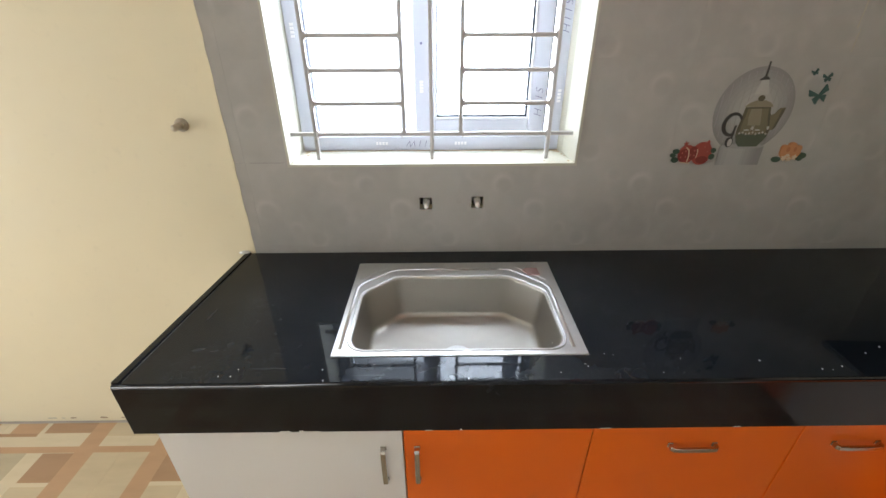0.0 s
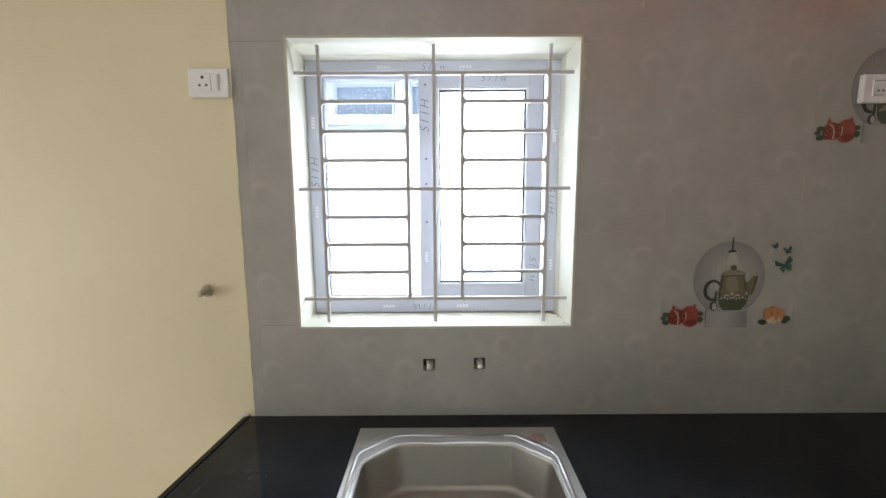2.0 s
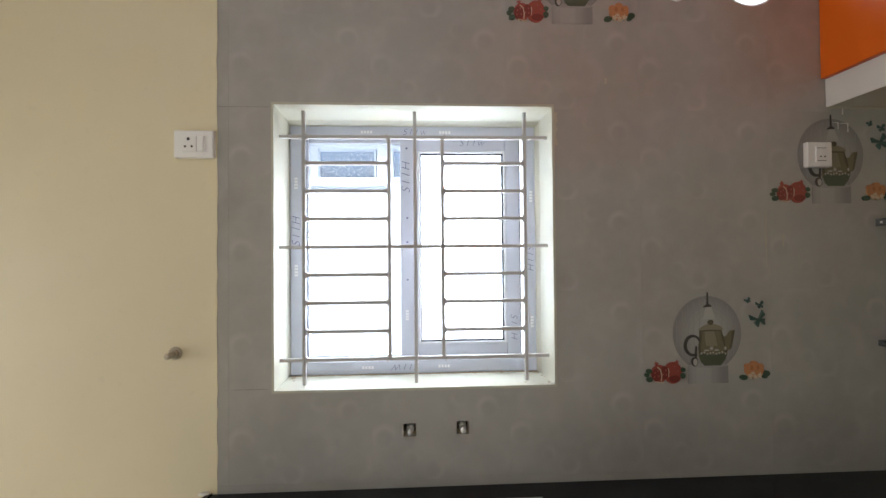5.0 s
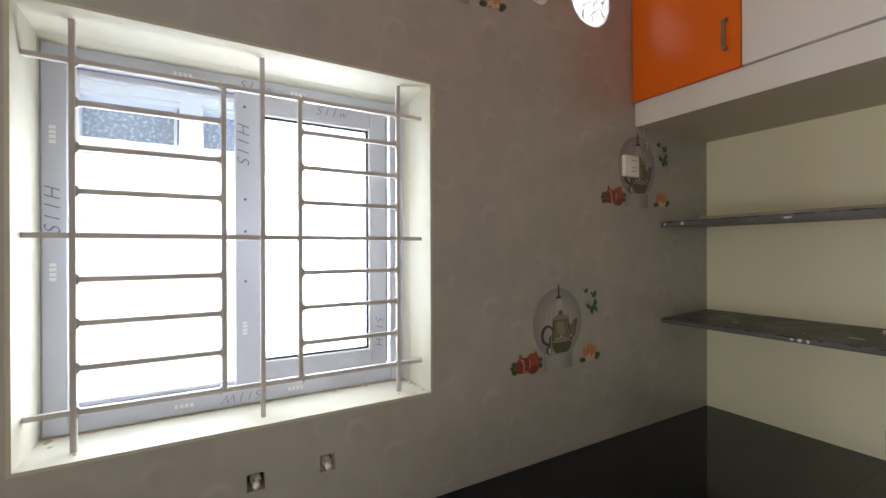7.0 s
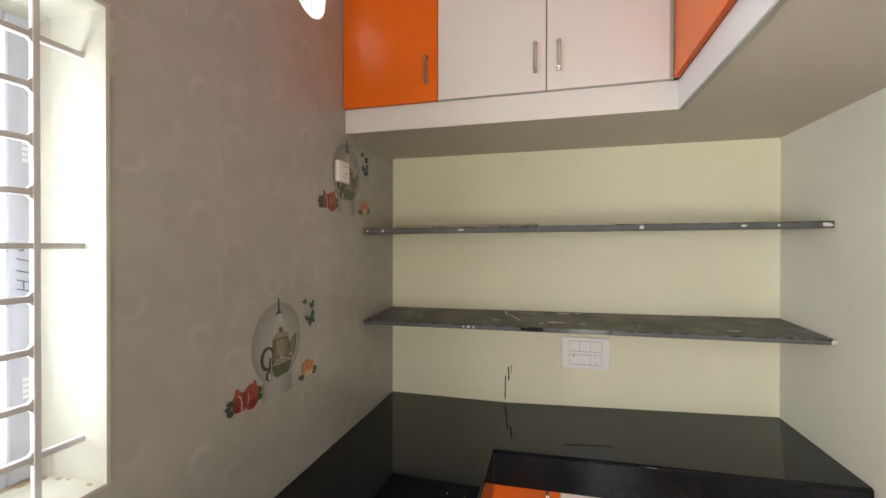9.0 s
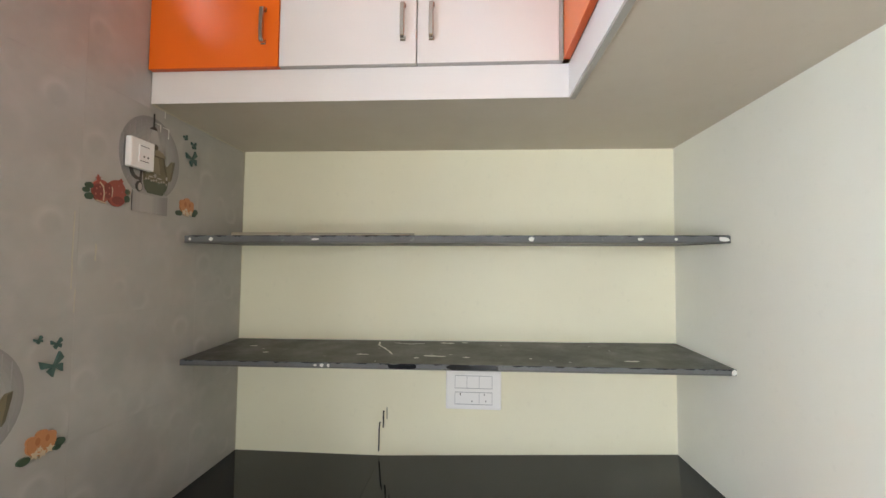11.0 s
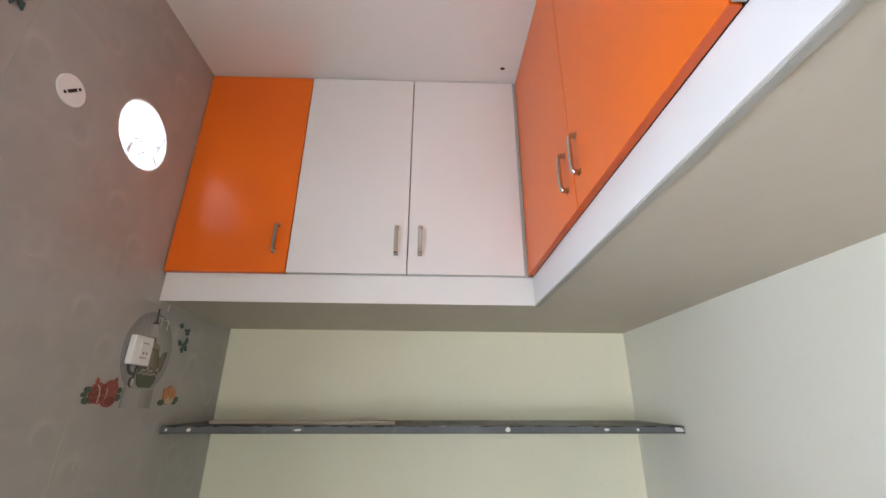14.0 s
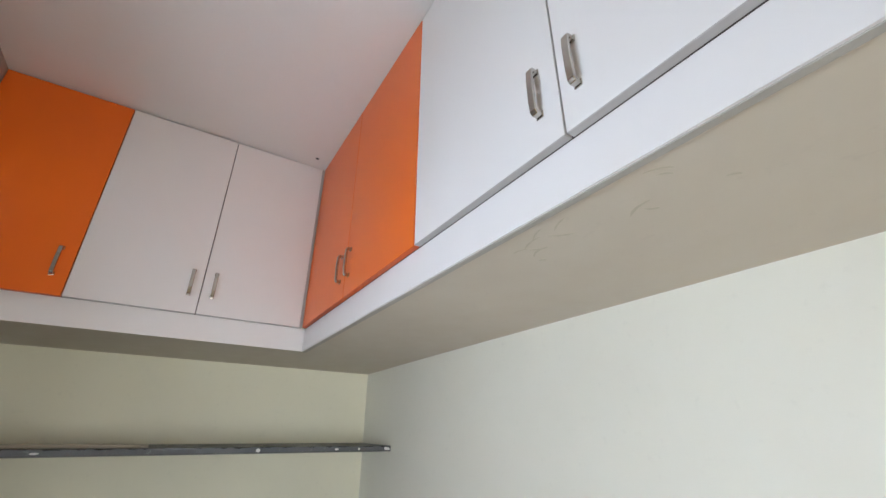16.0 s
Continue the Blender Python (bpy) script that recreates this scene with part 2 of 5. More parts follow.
def add_box(bm, lo, hi, bevel=0.0, seg=1, mat=0):
    r = bmesh.ops.create_cube(bm, size=1)
    c = [(a + b) / 2 for a, b in zip(lo, hi)]
    s = [b - a for a, b in zip(lo, hi)]
    for v in r["verts"]:
        v.co = Vector([c[i] + v.co[i] * s[i] for i in range(3)])
    faces = list({f for v in r["verts"] for f in v.link_faces})
    for f in faces:
        f.material_index = mat
    if bevel:
        edges = list({e for f in faces for e in f.edges})
        done = bmesh.ops.bevel(bm, geom=edges, offset=bevel, segments=seg, affect="EDGES", profile=0.5)
        for f in done["faces"]:
            f.material_index = mat
    return bm


def box(lo, hi, bevel=0.0, seg=1):
    return add_box(bmesh.new(), lo, hi, bevel, seg)


def prism(pts, y0, y1, bm=None, axis="y"):
    """Extrudes an outline: (x, z) pairs between two y, or (x, y) pairs between two z."""
    bm = bm or bmesh.new()
    put = (lambda a, b, d: (a, d, b)) if axis == "y" else ((lambda a, b, d: (a, b, d)) if axis == "z" else (lambda a, b, d: (d, a, b)))
    one = [bm.verts.new(put(a, b, y0)) for a, b in pts]
    two = [bm.verts.new(put(a, b, y1)) for a, b in pts]
    made = [bm.faces.new(one), bm.faces.new(two[::-1])]
    n = len(pts)
    for i in range(n):
        made.append(bm.faces.new((one[i], two[i], two[(i + 1) % n], one[(i + 1) % n])))
    bmesh.ops.recalc_face_normals(bm, faces=made)
    return bm


def ellipse(cx, cz, rx, rz, n=28, a0=0.0, a1=360.0):
    full = abs(a1 - a0 - 360) < 0.01
    k = n if full else n + 1
    return [(cx + rx * math.cos(radians(a0 + (a1 - a0) * i / n)), cz + rz * math.sin(radians(a0 + (a1 - a0) * i / n))) for i in range(k)]


def tube(points, r, n=10, bm=None, caps=True):
    """A round bar along points."""
    bm = bm or bmesh.new()
    pts = [Vector(p) for p in points]
    rings = []
    for i, p in enumerate(pts):
        d = (pts[min(i + 1, len(pts) - 1)] - pts[max(i - 1, 0)]).normalized()
        up = Vector((0, 0, 1)) if abs(d.z) < 0.9 else Vector((0, 1, 0))
        a = d.cross(up).normalized()
        b = d.cross(a)
        rings.append([bm.verts.new(p + r * (math.cos(2 * math.pi * j / n) * a + math.sin(2 * math.pi * j / n) * b)) for j in range(n)])
    made = []
    for one, two in zip(rings, rings[1:]):
        for j in range(n):
            made.append(bm.faces.new((one[j], one[(j + 1) % n], two[(j + 1) % n], two[j])))
    if caps:
        made += [bm.faces.new(rings[0][::-1]), bm.faces.new(rings[-1])]
    for f in made:
        f.smooth = True
    bmesh.ops.recalc_face_normals(bm, faces=made)
    return bm


def carve(ob, cutters):
    """Cuts the closed meshes out of ob and keeps the plain mesh that is left."""
    for c in cutters:
        tool = new("cutter", mesh_of("cutter", c, []))
        mod = ob.modifiers.new("cut", "BOOLEAN")
        mod.operation, mod.solver, mod.object = "DIFFERENCE", "EXACT", tool
        made = bpy.data.meshes.new_from_object(ob.evaluated_get(bpy.context.evaluated_depsgraph_get()))
        ob.modifiers.clear()
        ob.data = made
        bpy.data.objects.remove(tool)
    return ob


def structure(ob, label=""):
    return tagged(ob, label, kind="structure")


# ---- the plan ----
NY, CREAM_Y = 1.366, 1.376          # face of the wall tiles and of the cream wall beside them
EX, SY = 1.963, -0.438              # east and south kitchen walls
CEIL, FLOOR = 3.061, -0.025
WX0, WX1, WZ0, WZ1 = -0.471, 0.451, 1.175, 2.108
TILE_X0 = -0.653
CT = 0.849                          # top of the worktop
SOFFIT, LOFT = 2.118, 2.213         # underside and top of the loft slab
HOLE = (1.160, 2.579, 0.111)

# ---- structure ----
wall = part("wall_north", box((-3.0, CREAM_Y, FLOOR - 0.15), (2.2, 1.60, CEIL)), M_CREAM)
L = 0.008
carve(wall, [box((WX0 - L, 1.2, WZ0 - L), (WX1 + L, 1.8, WZ1 + L)),
             prism(ellipse(HOLE[0], HOLE[1], HOLE[2], HOLE[2], 48), 1.2, 1.8),
             box((-0.056, 1.2, 1.014), (-0.014, 1.42, 1.057)), box((0.120, 1.2, 1.017), (0.161, 1.42, 1.060))])
structure(wall, "cream painted wall, tiled in grey above the black worktop")
structure(part("wall_east", box((EX, SY - 0.2, FLOOR - 0.15), (2.2, CREAM_Y, CEIL)), M_PALE), "pale yellow painted wall behind the granite shelves")
structure(part("wall_south", prism([(-1.25, SY - 0.2), (EX, SY - 0.2), (EX, SY), (1.2, SY - 0.003), (-1.25, SY - 0.060)], FLOOR - 0.15, CEIL, axis="z"), M_SOUTH), "pale painted wall under the loft")
# hall walls out of view, added to close the room round the west lamp
structure(part("wall_hall_east", box((-1.05, -3.0, FLOOR - 0.15), (-0.85, SY - 0.2, CEIL)), M_SOUTH), "unseen plain hall wall, added to close the room")
ww = part("wall_west", box((-3.2, -3.2, FLOOR - 0.15), (-3.0, 1.60, CEIL)), M_CREAM)
structure(carve(ww, [box((-3.4, -0.20, FLOOR), (-2.8, 0.50, 2.1))]), "unseen cream hall wall, opened for the added west lamp")
ws = part("wall_hall_south", box((-3.0, -3.2, FLOOR - 0.15), (-0.85, -3.0, CEIL)), M_CREAM)
structure(ws, "unseen cream hall wall, added to close the room")
structure(part("ceiling", box((-3.2, -3.2, CEIL), (2.2, 1.60, CEIL + 0.15)), M_CEIL), "white painted ceiling with a faint warm tint")
floor = structure(part("floor", box((-3.0, -3.0, FLOOR - 0.15), (EX, CREAM_Y, FLOOR - 0.008)), M_GROUT), "patterned beige and terracotta tiled floor")
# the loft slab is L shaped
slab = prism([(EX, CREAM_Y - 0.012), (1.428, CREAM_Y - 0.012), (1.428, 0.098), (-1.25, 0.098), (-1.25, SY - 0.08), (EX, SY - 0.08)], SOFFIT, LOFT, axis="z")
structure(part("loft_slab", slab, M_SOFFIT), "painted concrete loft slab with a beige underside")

# window reveal: thin plaster lining round the opening
rv = bmesh.new()
add_box(rv, (WX0 - L, 1.362, WZ0 - L), (WX1 + L, 1.56, WZ0))
prism([(1.362, WZ1), (1.50, WZ1 - 0.006), (1.531, WZ1 - 0.019), (1.56, WZ1 - 0.019), (1.56, WZ1 + L), (1.362, WZ1 + L)], WX0 - L, WX1 + L, rv, axis="x")
prism([(WX0 - L, 1.362), (WX0, 1.362), (WX0 - 0.001, 1.51), (WX0 + 0.002, 1.56), (WX0 - L, 1.56)], WZ0, WZ1 - 0.001, rv, axis="z")
prism([(WX1, 1.362), (WX1 + L, 1.362), (WX1 + L, 1.56), (WX1 - 0.016, 1.56), (WX1 - 0.016, 1.531), (WX1 - 0.005, 1.50)], WZ0, WZ1 - 0.001, rv, axis="z")
structure(part("window_reveal", rv, M_REVEAL), "chalky white painted window reveal with stained corners")


# ---- window ----
def text_mesh(txt, size, m, mat, parent, name="pen_mark", thick=0.0003):
    cu = bpy.data.curves.new(name, "FONT")
    cu.body, cu.size, cu.extrude, cu.align_x, cu.align_y = txt, size, thick, "CENTER", "CENTER"
    cu.offset, cu.shear, cu.space_character = -0.0008, 0.3, 1.25
    tmp = new("text", cu)
    me = bpy.data.meshes.new_from_object(tmp)
    bpy.data.objects.remove(tmp)
    me.materials.clear()
    me.materials.append(mat)
    ob = new(name, me)
    ob.matrix_world = m
    ob.parent = parent
    return ob


def frame_part(name, x0, x1, z0, z1, w, y0, y1, mat, parent, sides=None, bevel=0.003, label=""):
    """A frame of four bars; w: the width of left, right, bottom, top."""
    l, r, b, t = w
    bm = bmesh.new()
    add_box(bm, (x0, y0, z0), (x0 + l, y1, z1), bevel)
    add_box(bm, (x1 - r, y0, z0), (x1, y1, z1), bevel)
    add_box(bm, (x0 + l, y0 + 0.001, z0), (x1 - r, y1, z0 + b), bevel)
    add_box(bm, (x0 + l, y0 + 0.001, z1 - t), (x1 - r, y1, z1), bevel)
    return part(name, bm, mat, parent, label)


win = structure(new("window_1"), "white sliding window with protective film still on its frame")
frame_part("window_frame", WX0, WX1, WZ0, WZ1, (0.049, 0.061, 0.050, 0.054), 1.530, 1.595, M_UPVC, win)
frame_part("rear_sash", -0.4215, -0.010, 1.2255, 2.053, (0.010, 0.05, 0.013, 0.018), 1.565, 1.590, M_SASH, win)
p = part("pane", box((-0.413, 1.575, 1.237), (-0.058, 1.579, 2.037)), M_GLASS, win, "clear glass pane")
p.visible_shadow = False
sash = frame_part("front_sash", -0.070, 0.380, 1.226, 2.053, (0.066, 0.055, 0.055, 0.053), 1.538, 1.563, M_UPVC, win)
frame_part("glazing_bead", -0.006, 0.327, 1.279, 2.002, (0.011, 0.010, 0.010, 0.010), 1.536, 1.556, M_SASH, sash)
frame_part("gasket", 0.003, 0.317, 1.289, 1.992, (0.006, 0.006, 0.006, 0.006), 1.540, 1.553, M_GASKET, sash, bevel=0.0005)
p = part("pane", box((0.001, 1.547, 1.287), (0.320, 1.551, 1.994)), M_HAZY, sash, "glass pane under a milky film")
p.visible_shadow = False
part("track", box((0.3802, 1.5385, 1.238), (0.3828, 1.545, 2.046)), M_GASKET, win)
frame_part("latch", -0.418, -0.396, 1.680, 1.702, (0.0025, 0.0025, 0.0025, 0.0025), 1.556, 1.562, M_SOCKETLINE, win, bevel=0.0005)
for i, (x, z) in enumerate(((-0.059, 1.66), (-0.059, 1.75), (-0.059, 1.52), (-0.060, 2.01))):
    part("screw", prism(ellipse(x + 0.015, z, 0.004, 0.004, 10), 1.5365, 1.5385), M_PEN, win)
R90 = (90, 0, 0)
for txt, x, z, turn, size, y in (("S11H", -0.448, 1.70, -90, 0.052, 1.5285), ("S11H", -0.047, 1.90, -90, 0.055, 1.5365), ("S11w", -0.016, 2.068, 0, 0.042, 1.5285),
                              ("S11w", 0.198, 2.031, 0, 0.045, 1.5365), ("S11H", 0.352, 1.342, 90, 0.045, 1.5365), ("S11H", 0.414, 1.60, 90, 0.045, 1.5285), ("S11W", -0.052, 1.201, 180, 0.042, 1.5285)):
    text_mesh(txt, size * 0.82, pose(x, y, z, 90, turn, 0), M_PEN, win)
text_mesh("S112", 0.046, pose(0.155, 1.5462, 1.594, 90, -12, 0), M_PALEPEN, win)
bars = bmesh.new()
for x, z, wx, wz in ((-0.19, 2.068, 0.045, 0.010), (0.10, 2.068, 0.045, 0.010), (-0.19, 1.200, 0.045, 0.010), (0.09, 1.200, 0.045, 0.010),
                     (-0.449, 1.88, 0.012, 0.045), (-0.449, 1.56, 0.012, 0.045), (0.42, 1.83, 0.012, 0.045), (0.42, 1.36, 0.012, 0.045), (-0.046, 1.39, 0.012, 0.04)):
    for k in range(4):
        if wx > wz:
            add_box(bars, (x - wx / 2 + k * wx / 4, 1.5285 if abs(x + 0.046) > 0.01 else 1.5370, z - wz / 2), (x - wx / 2 + (k + 0.7) * wx / 4, 1.5296 if abs(x + 0.046) > 0.01 else 1.5380, z + wz / 2))
        else:
            add_box(bars, (x - wx / 2, 1.5285 if abs(x + 0.046) > 0.01 else 1.5370, z - wz / 2 + k * wz / 4), (x + wx / 2, 1.5296 if abs(x + 0.046) > 0.01 else 1.5380, z - wz / 2 + (k + 0.7) * wz / 4))
part("film_print", bars, M_FILM, win)["kind"] = "stuff"

grime = thing("sill_grime", "thin brown grime along the back of the white window sill", "grime")
rnd = random.Random(31)
x = WX0 + 0.004
while x < WX1 - 0.03:
    w, dp = rnd.uniform(0.03, 0.07), rnd.uniform(0.010, 0.014)
    n = 8
    front = [(x + w * i / n, 1.5295 - dp * rnd.uniform(0.6, 1.0)) for i in range(n + 1)]
    part("streak", prism([(x, 1.5298)] + front + [(x + w, 1.5298)], WZ0 - 0.0003, WZ0 + 0.0006, axis="z"), M_GRIME, grime)
    x += w + 0.0002
for cx, cy, r in ((WX0 + 0.018, 1.505, 0.011), (WX0 + 0.03, 1.47, 0.006), (WX1 - 0.030, 1.518, 0.012), (WX1 - 0.012, 1.47, 0.005), (WX1 - 0.010, 1.45, 0.004), (WX1 - 0.012, 1.39, 0.006), (WX1 - 0.05, 1.515, 0.008), (0.30, 1.512, 0.006), (0.20, 1.515, 0.005), (WX1 - 0.02, 1.50, 0.007), (-0.385, 1.40, 0.004), (0.36, 1.395, 0.004)):
    part("blotch", prism([(cx + r * math.cos(i) * rnd.uniform(0.5, 1.3), cy + r * math.sin(i) * rnd.uniform(0.5, 1.6)) for i in (0, 0.8, 1.6, 2.4, 3.2, 4.0, 4.8, 5.5)], WZ0 - 0.0003, WZ0 + 0.0007, axis="z"), M_GRIME, grime)

# ---- window grille ----
grille = thing("window_grille", "white painted steel window grille of square bars set in the reveal", "grille")
GY, B = 1.420, 0.006


def bar(x0, x1, z0, z1, round_ends=True):
    lift = 0.0015 if x1 - x0 > z1 - z0 else 0.0
    part("bar", box((x0, GY - B + lift, z0), (x1, GY + B + lift, z1), 0.0015, 1), M_GRILLE, grille)


for x in (-0.390, -0.012, 0.370):
    bar(x - B, x + B, WZ0 - 0.001, WZ1 + 0.001)
for z in (2.018, 1.641, 1.259):
    bar(WX0 - 0.001, WX1 + 0.001, z - B, z + B)
for x in (-0.101, 0.082):
    bar(x - B, x + B, 1.259, 2.018)
for z in (1.928, 1.832, 1.737, 1.546, 1.451, 1.354):
    bar(-0.390, -0.101, z - B, z + B)
    bar(0.082, 0.370, z - B, z + B)
for z in (1.928, 1.832, 1.737, 1.546, 1.451, 1.354, 2.018, 1.259):
    for x, s in ((-0.390, 1), (-0.101, -1), (0.082, 1), (0.370, -1)):
        for u in (-1, 1):
            part("weld", prism([(x + s * B, z + u * B), (x + s * (B + 0.007), z + u * B), (x + s * B, z + u * (B + 0.007))], GY - 0.004, GY + 0.004), M_GRILLE, grille)


# ---- printed tile motifs ----
def flat(name, color, rough=0.3):
    return Mat(name, color, rough).m


P_DOME = flat("print_pale_grey", (0.36, 0.35, 0.34))
P_RIM = flat("print_dome_rim", (0.25, 0.24, 0.23))
P_TONE = [flat("print_grey", tuple(c * k for k in (1, 0.965, 0.93))) for c in (0.255, 0.272, 0.29, 0.312, 0.335, 0.362, 0.392)]
P_STRIPE = flat("print_mid_grey", (0.315, 0.305, 0.295))
P_GLOW = flat("print_off_white", (0.46, 0.43, 0.40))
P_HALO = flat("print_lamp_light", (0.44, 0.43, 0.41))
P_DARK = flat("print_charcoal", (0.05, 0.045, 0.04))
P_OLIVE = flat("print_olive", (0.17, 0.145, 0.085))
P_OLIVE2 = flat("print_light_olive", (0.25, 0.22, 0.15))
P_OLIVE3 = flat("print_deep_olive", (0.10, 0.085, 0.05))
P_GREEN = flat("print_dark_green", (0.075, 0.088, 0.055))
P_LEAF = flat("print_leaf_green", (0.045, 0.08, 0.05))
P_TEAL = flat("print_teal", (0.045, 0.095, 0.08))
P_RED = flat("print_pomegranate_red", (0.31, 0.065, 0.045))
P_RED2 = flat("print_deep_red", (0.19, 0.03, 0.025))
P_ROSE = flat("print_rose", (0.36, 0.11, 0.085))
P_ORANGE = flat("print_orange", (0.50, 0.215, 0.085))
P_PEEL = flat("print_orange_shade", (0.40, 0.15, 0.05))
P_YEL = flat("print_pale_yellow", (0.58, 0.47, 0.33))


def motif(x0, z0):
    th = thing("tile_picture", "printed olive teapot, pomegranates, orange and butterflies on a grey tile", "tile picture", "tile pictures on the wall")
    lay = [0]

    def pt(name, shapes, mat, parent=th):
        lay[0] += 0 if name == "shade_stripe" else 1
        y = NY - 0.0003 - 0.00012 * lay[0]
        groups = [[s] for s in shapes] if name in ("stripe", "leaf", "blossom", "rind", "seed", "ornament", "glow", "petal") else [shapes]
        for g in groups:
            bm = bmesh.new()
            for s in g:
                prism([(x0 + a, z0 + b) for a, b in s], y, NY + 0.0005, bm)
            made = part(name, bm, mat, parent)
        return made

    def star(cx, cz, r, n, inner=0.45, turn=0):
        return [(cx + (r if i % 2 == 0 else r * inner) * math.cos(math.pi * i / n + turn), cz + (r if i % 2 == 0 else r * inner) * math.sin(math.pi * i / n + turn)) for i in range(2 * n)]

    dome = pt("dome", [ellipse(0.227, 0.155, 0.121, 0.128, 40)], P_RIM)
    pt("dome_inside", [ellipse(0.227, 0.155, 0.1195, 0.1265, 40)], P_TONE[0], dome)
    for i, (rx, rz) in enumerate(((0.112, 0.119), (0.104, 0.111), (0.094, 0.101), (0.082, 0.089), (0.068, 0.076), (0.052, 0.062))):
        pt("dome_inside", [ellipse(0.230, 0.153, rx, rz, 36)], P_TONE[i + 1], dome)
    strips = []
    for kx in range(11):
        a = -0.108 + kx * 0.020
        h = 0.118 * math.sqrt(max(0.0, 1 - (a / 0.118) ** 2))
        strips.append([(0.227 + a, 0.155 - h), (0.227 + a + 0.002, 0.155 - h), (0.227 + a + 0.002, 0.155 + h), (0.227 + a, 0.155 + h)])
    pt("stripe", strips, P_STRIPE, dome)
    ped = pt("pedestal", [[(0.158, -0.015), (0.299, -0.015), (0.299, 0.046), (0.158, 0.046)]], P_TONE[3])
    lay[0] += 1
    for i in range(20):
        a = 0.158 + i * 0.00705
        u = (i + 0.5) / 20
        tone = min(6, max(0, round(6.3 - 26 * (u - 0.36) ** 2 if u > 0.36 else 6.3 - 30 * (u - 0.36) ** 2)))
        pt("shade_stripe", [[(a, -0.015), (a + 0.00705, -0.015), (a + 0.00705, 0.046), (a, 0.046)]], P_TONE[tone], ped)
    lay[0] += 2
    pt("pedestal_top", [ellipse(0.2285, 0.046, 0.0705, 0.007, 28)], P_TONE[4], ped)
    lamp = pt("lamp", [[(0.2265, 0.254), (0.2325, 0.254), (0.2315, 0.296), (0.2275, 0.296)], [(0.214, 0.244), (0.243, 0.246), (0.243, 0.2495), (0.235, 0.255), (0.226, 0.255), (0.215, 0.2475)]], P_DARK)
    pt("glow", [[(0.221, 0.236), (0.244, 0.236), (0.278, 0.172), (0.198, 0.172)]], P_TONE[6], lamp)
    pt("glow", [[(0.222, 0.244), (0.242, 0.245), (0.246, 0.232), (0.255, 0.204), (0.212, 0.204), (0.219, 0.232)]], P_HALO, lamp)
    pot = pt("teapot", [[(0.199, 0.166), (0.277, 0.167), (0.281, 0.150), (0.291, 0.134), (0.297, 0.116), (0.298, 0.098), (0.294, 0.080), (0.272, 0.046), (0.214, 0.046), (0.202, 0.060), (0.195, 0.080), (0.194, 0.105), (0.197, 0.132)]], P_OLIVE)
    pt("pot_shade", [[(0.199, 0.164), (0.208, 0.164), (0.207, 0.140), (0.203, 0.110), (0.205, 0.086), (0.195, 0.085), (0.194, 0.105), (0.197, 0.132)]], P_OLIVE3, pot)
    pt("pot_shade", [[(0.272, 0.164), (0.277, 0.164), (0.281, 0.150), (0.291, 0.134), (0.297, 0.116), (0.298, 0.098), (0.295, 0.088), (0.286, 0.088), (0.287, 0.110), (0.277, 0.136)]], P_OLIVE3, pot)
    pt("pot_light", [[(0.218, 0.164), (0.250, 0.164), (0.256, 0.140), (0.262, 0.112), (0.222, 0.112), (0.217, 0.140)]], P_OLIVE2, pot)
    pt("pot_shade", [[(0.199, 0.167), (0.277, 0.168), (0.277, 0.163), (0.199, 0.162)]], P_OLIVE3, pot)
    pt("lid", [[(0.196, 0.168), (0.198, 0.172), (0.209, 0.180), (0.226, 0.187), (0.254, 0.187), (0.272, 0.180), (0.281, 0.172), (0.282, 0.167)]], P_OLIVE2, pot)
    pt("knob", [ellipse(0.238, 0.193, 0.0105, 0.009, 14)], P_OLIVE3, pot)
    pt("spout", [[(0.284, 0.142), (0.296, 0.148), (0.303, 0.158), (0.308, 0.164), (0.323, 0.166), (0.321, 0.150), (0.315, 0.124), (0.311, 0.106), (0.304, 0.097), (0.294, 0.098)]], P_OLIVE, pot)
    pt("spout_shade", [[(0.312, 0.160), (0.323, 0.166), (0.321, 0.150), (0.315, 0.124), (0.311, 0.106), (0.304, 0.097), (0.305, 0.110), (0.310, 0.135)]], P_OLIVE3, pot)
    pt("base", [[(0.195, 0.082), (0.210, 0.087), (0.245, 0.083), (0.280, 0.087), (0.295, 0.085), (0.288, 0.066), (0.272, 0.046), (0.214, 0.046), (0.202, 0.060)]], P_GREEN, pot)
    arc = ellipse(0.174, 0.115, 0.031, 0.037, 24, 30, 300) + ellipse(0.176, 0.115, 0.023, 0.028, 24, 30, 300)[::-1]
    pt("pot_handle", [arc], P_DARK, pot)
    orn = []
    for k in range(9):
        orn.append(star(0.204 + k * 0.0105, 0.088 + 0.003 * math.sin(k * 2.1), 0.0046, 4, 0.35))
    orn += [star(0.240, 0.104, 0.009, 6, 0.3), ellipse(0.223, 0.098, 0.009, 0.0022, 10), ellipse(0.258, 0.098, 0.009, 0.0022, 10), ellipse(0.289, 0.104, 0.003, 0.006, 10)]
    pt("ornament", orn, P_GLOW, pot)
    spoon = pt("spoon", [ellipse(0.180, 0.060, 0.0115, 0.016, 18), [(0.184, 0.112), (0.189, 0.113), (0.187, 0.073), (0.181, 0.073)]], P_DARK)
    pt("bowl", [ellipse(0.182, 0.059, 0.0075, 0.012, 18)], P_GLOW, spoon)
    fruit = pt("pomegranate", [ellipse(0.103, 0.024, 0.032, 0.037, 28), star(0.117, 0.060, 0.008, 5, 0.4, 0.3), ellipse(0.055, 0.022, 0.027, 0.030, 28), star(0.046, 0.055, 0.009, 5, 0.4, 0.5)], P_RED)
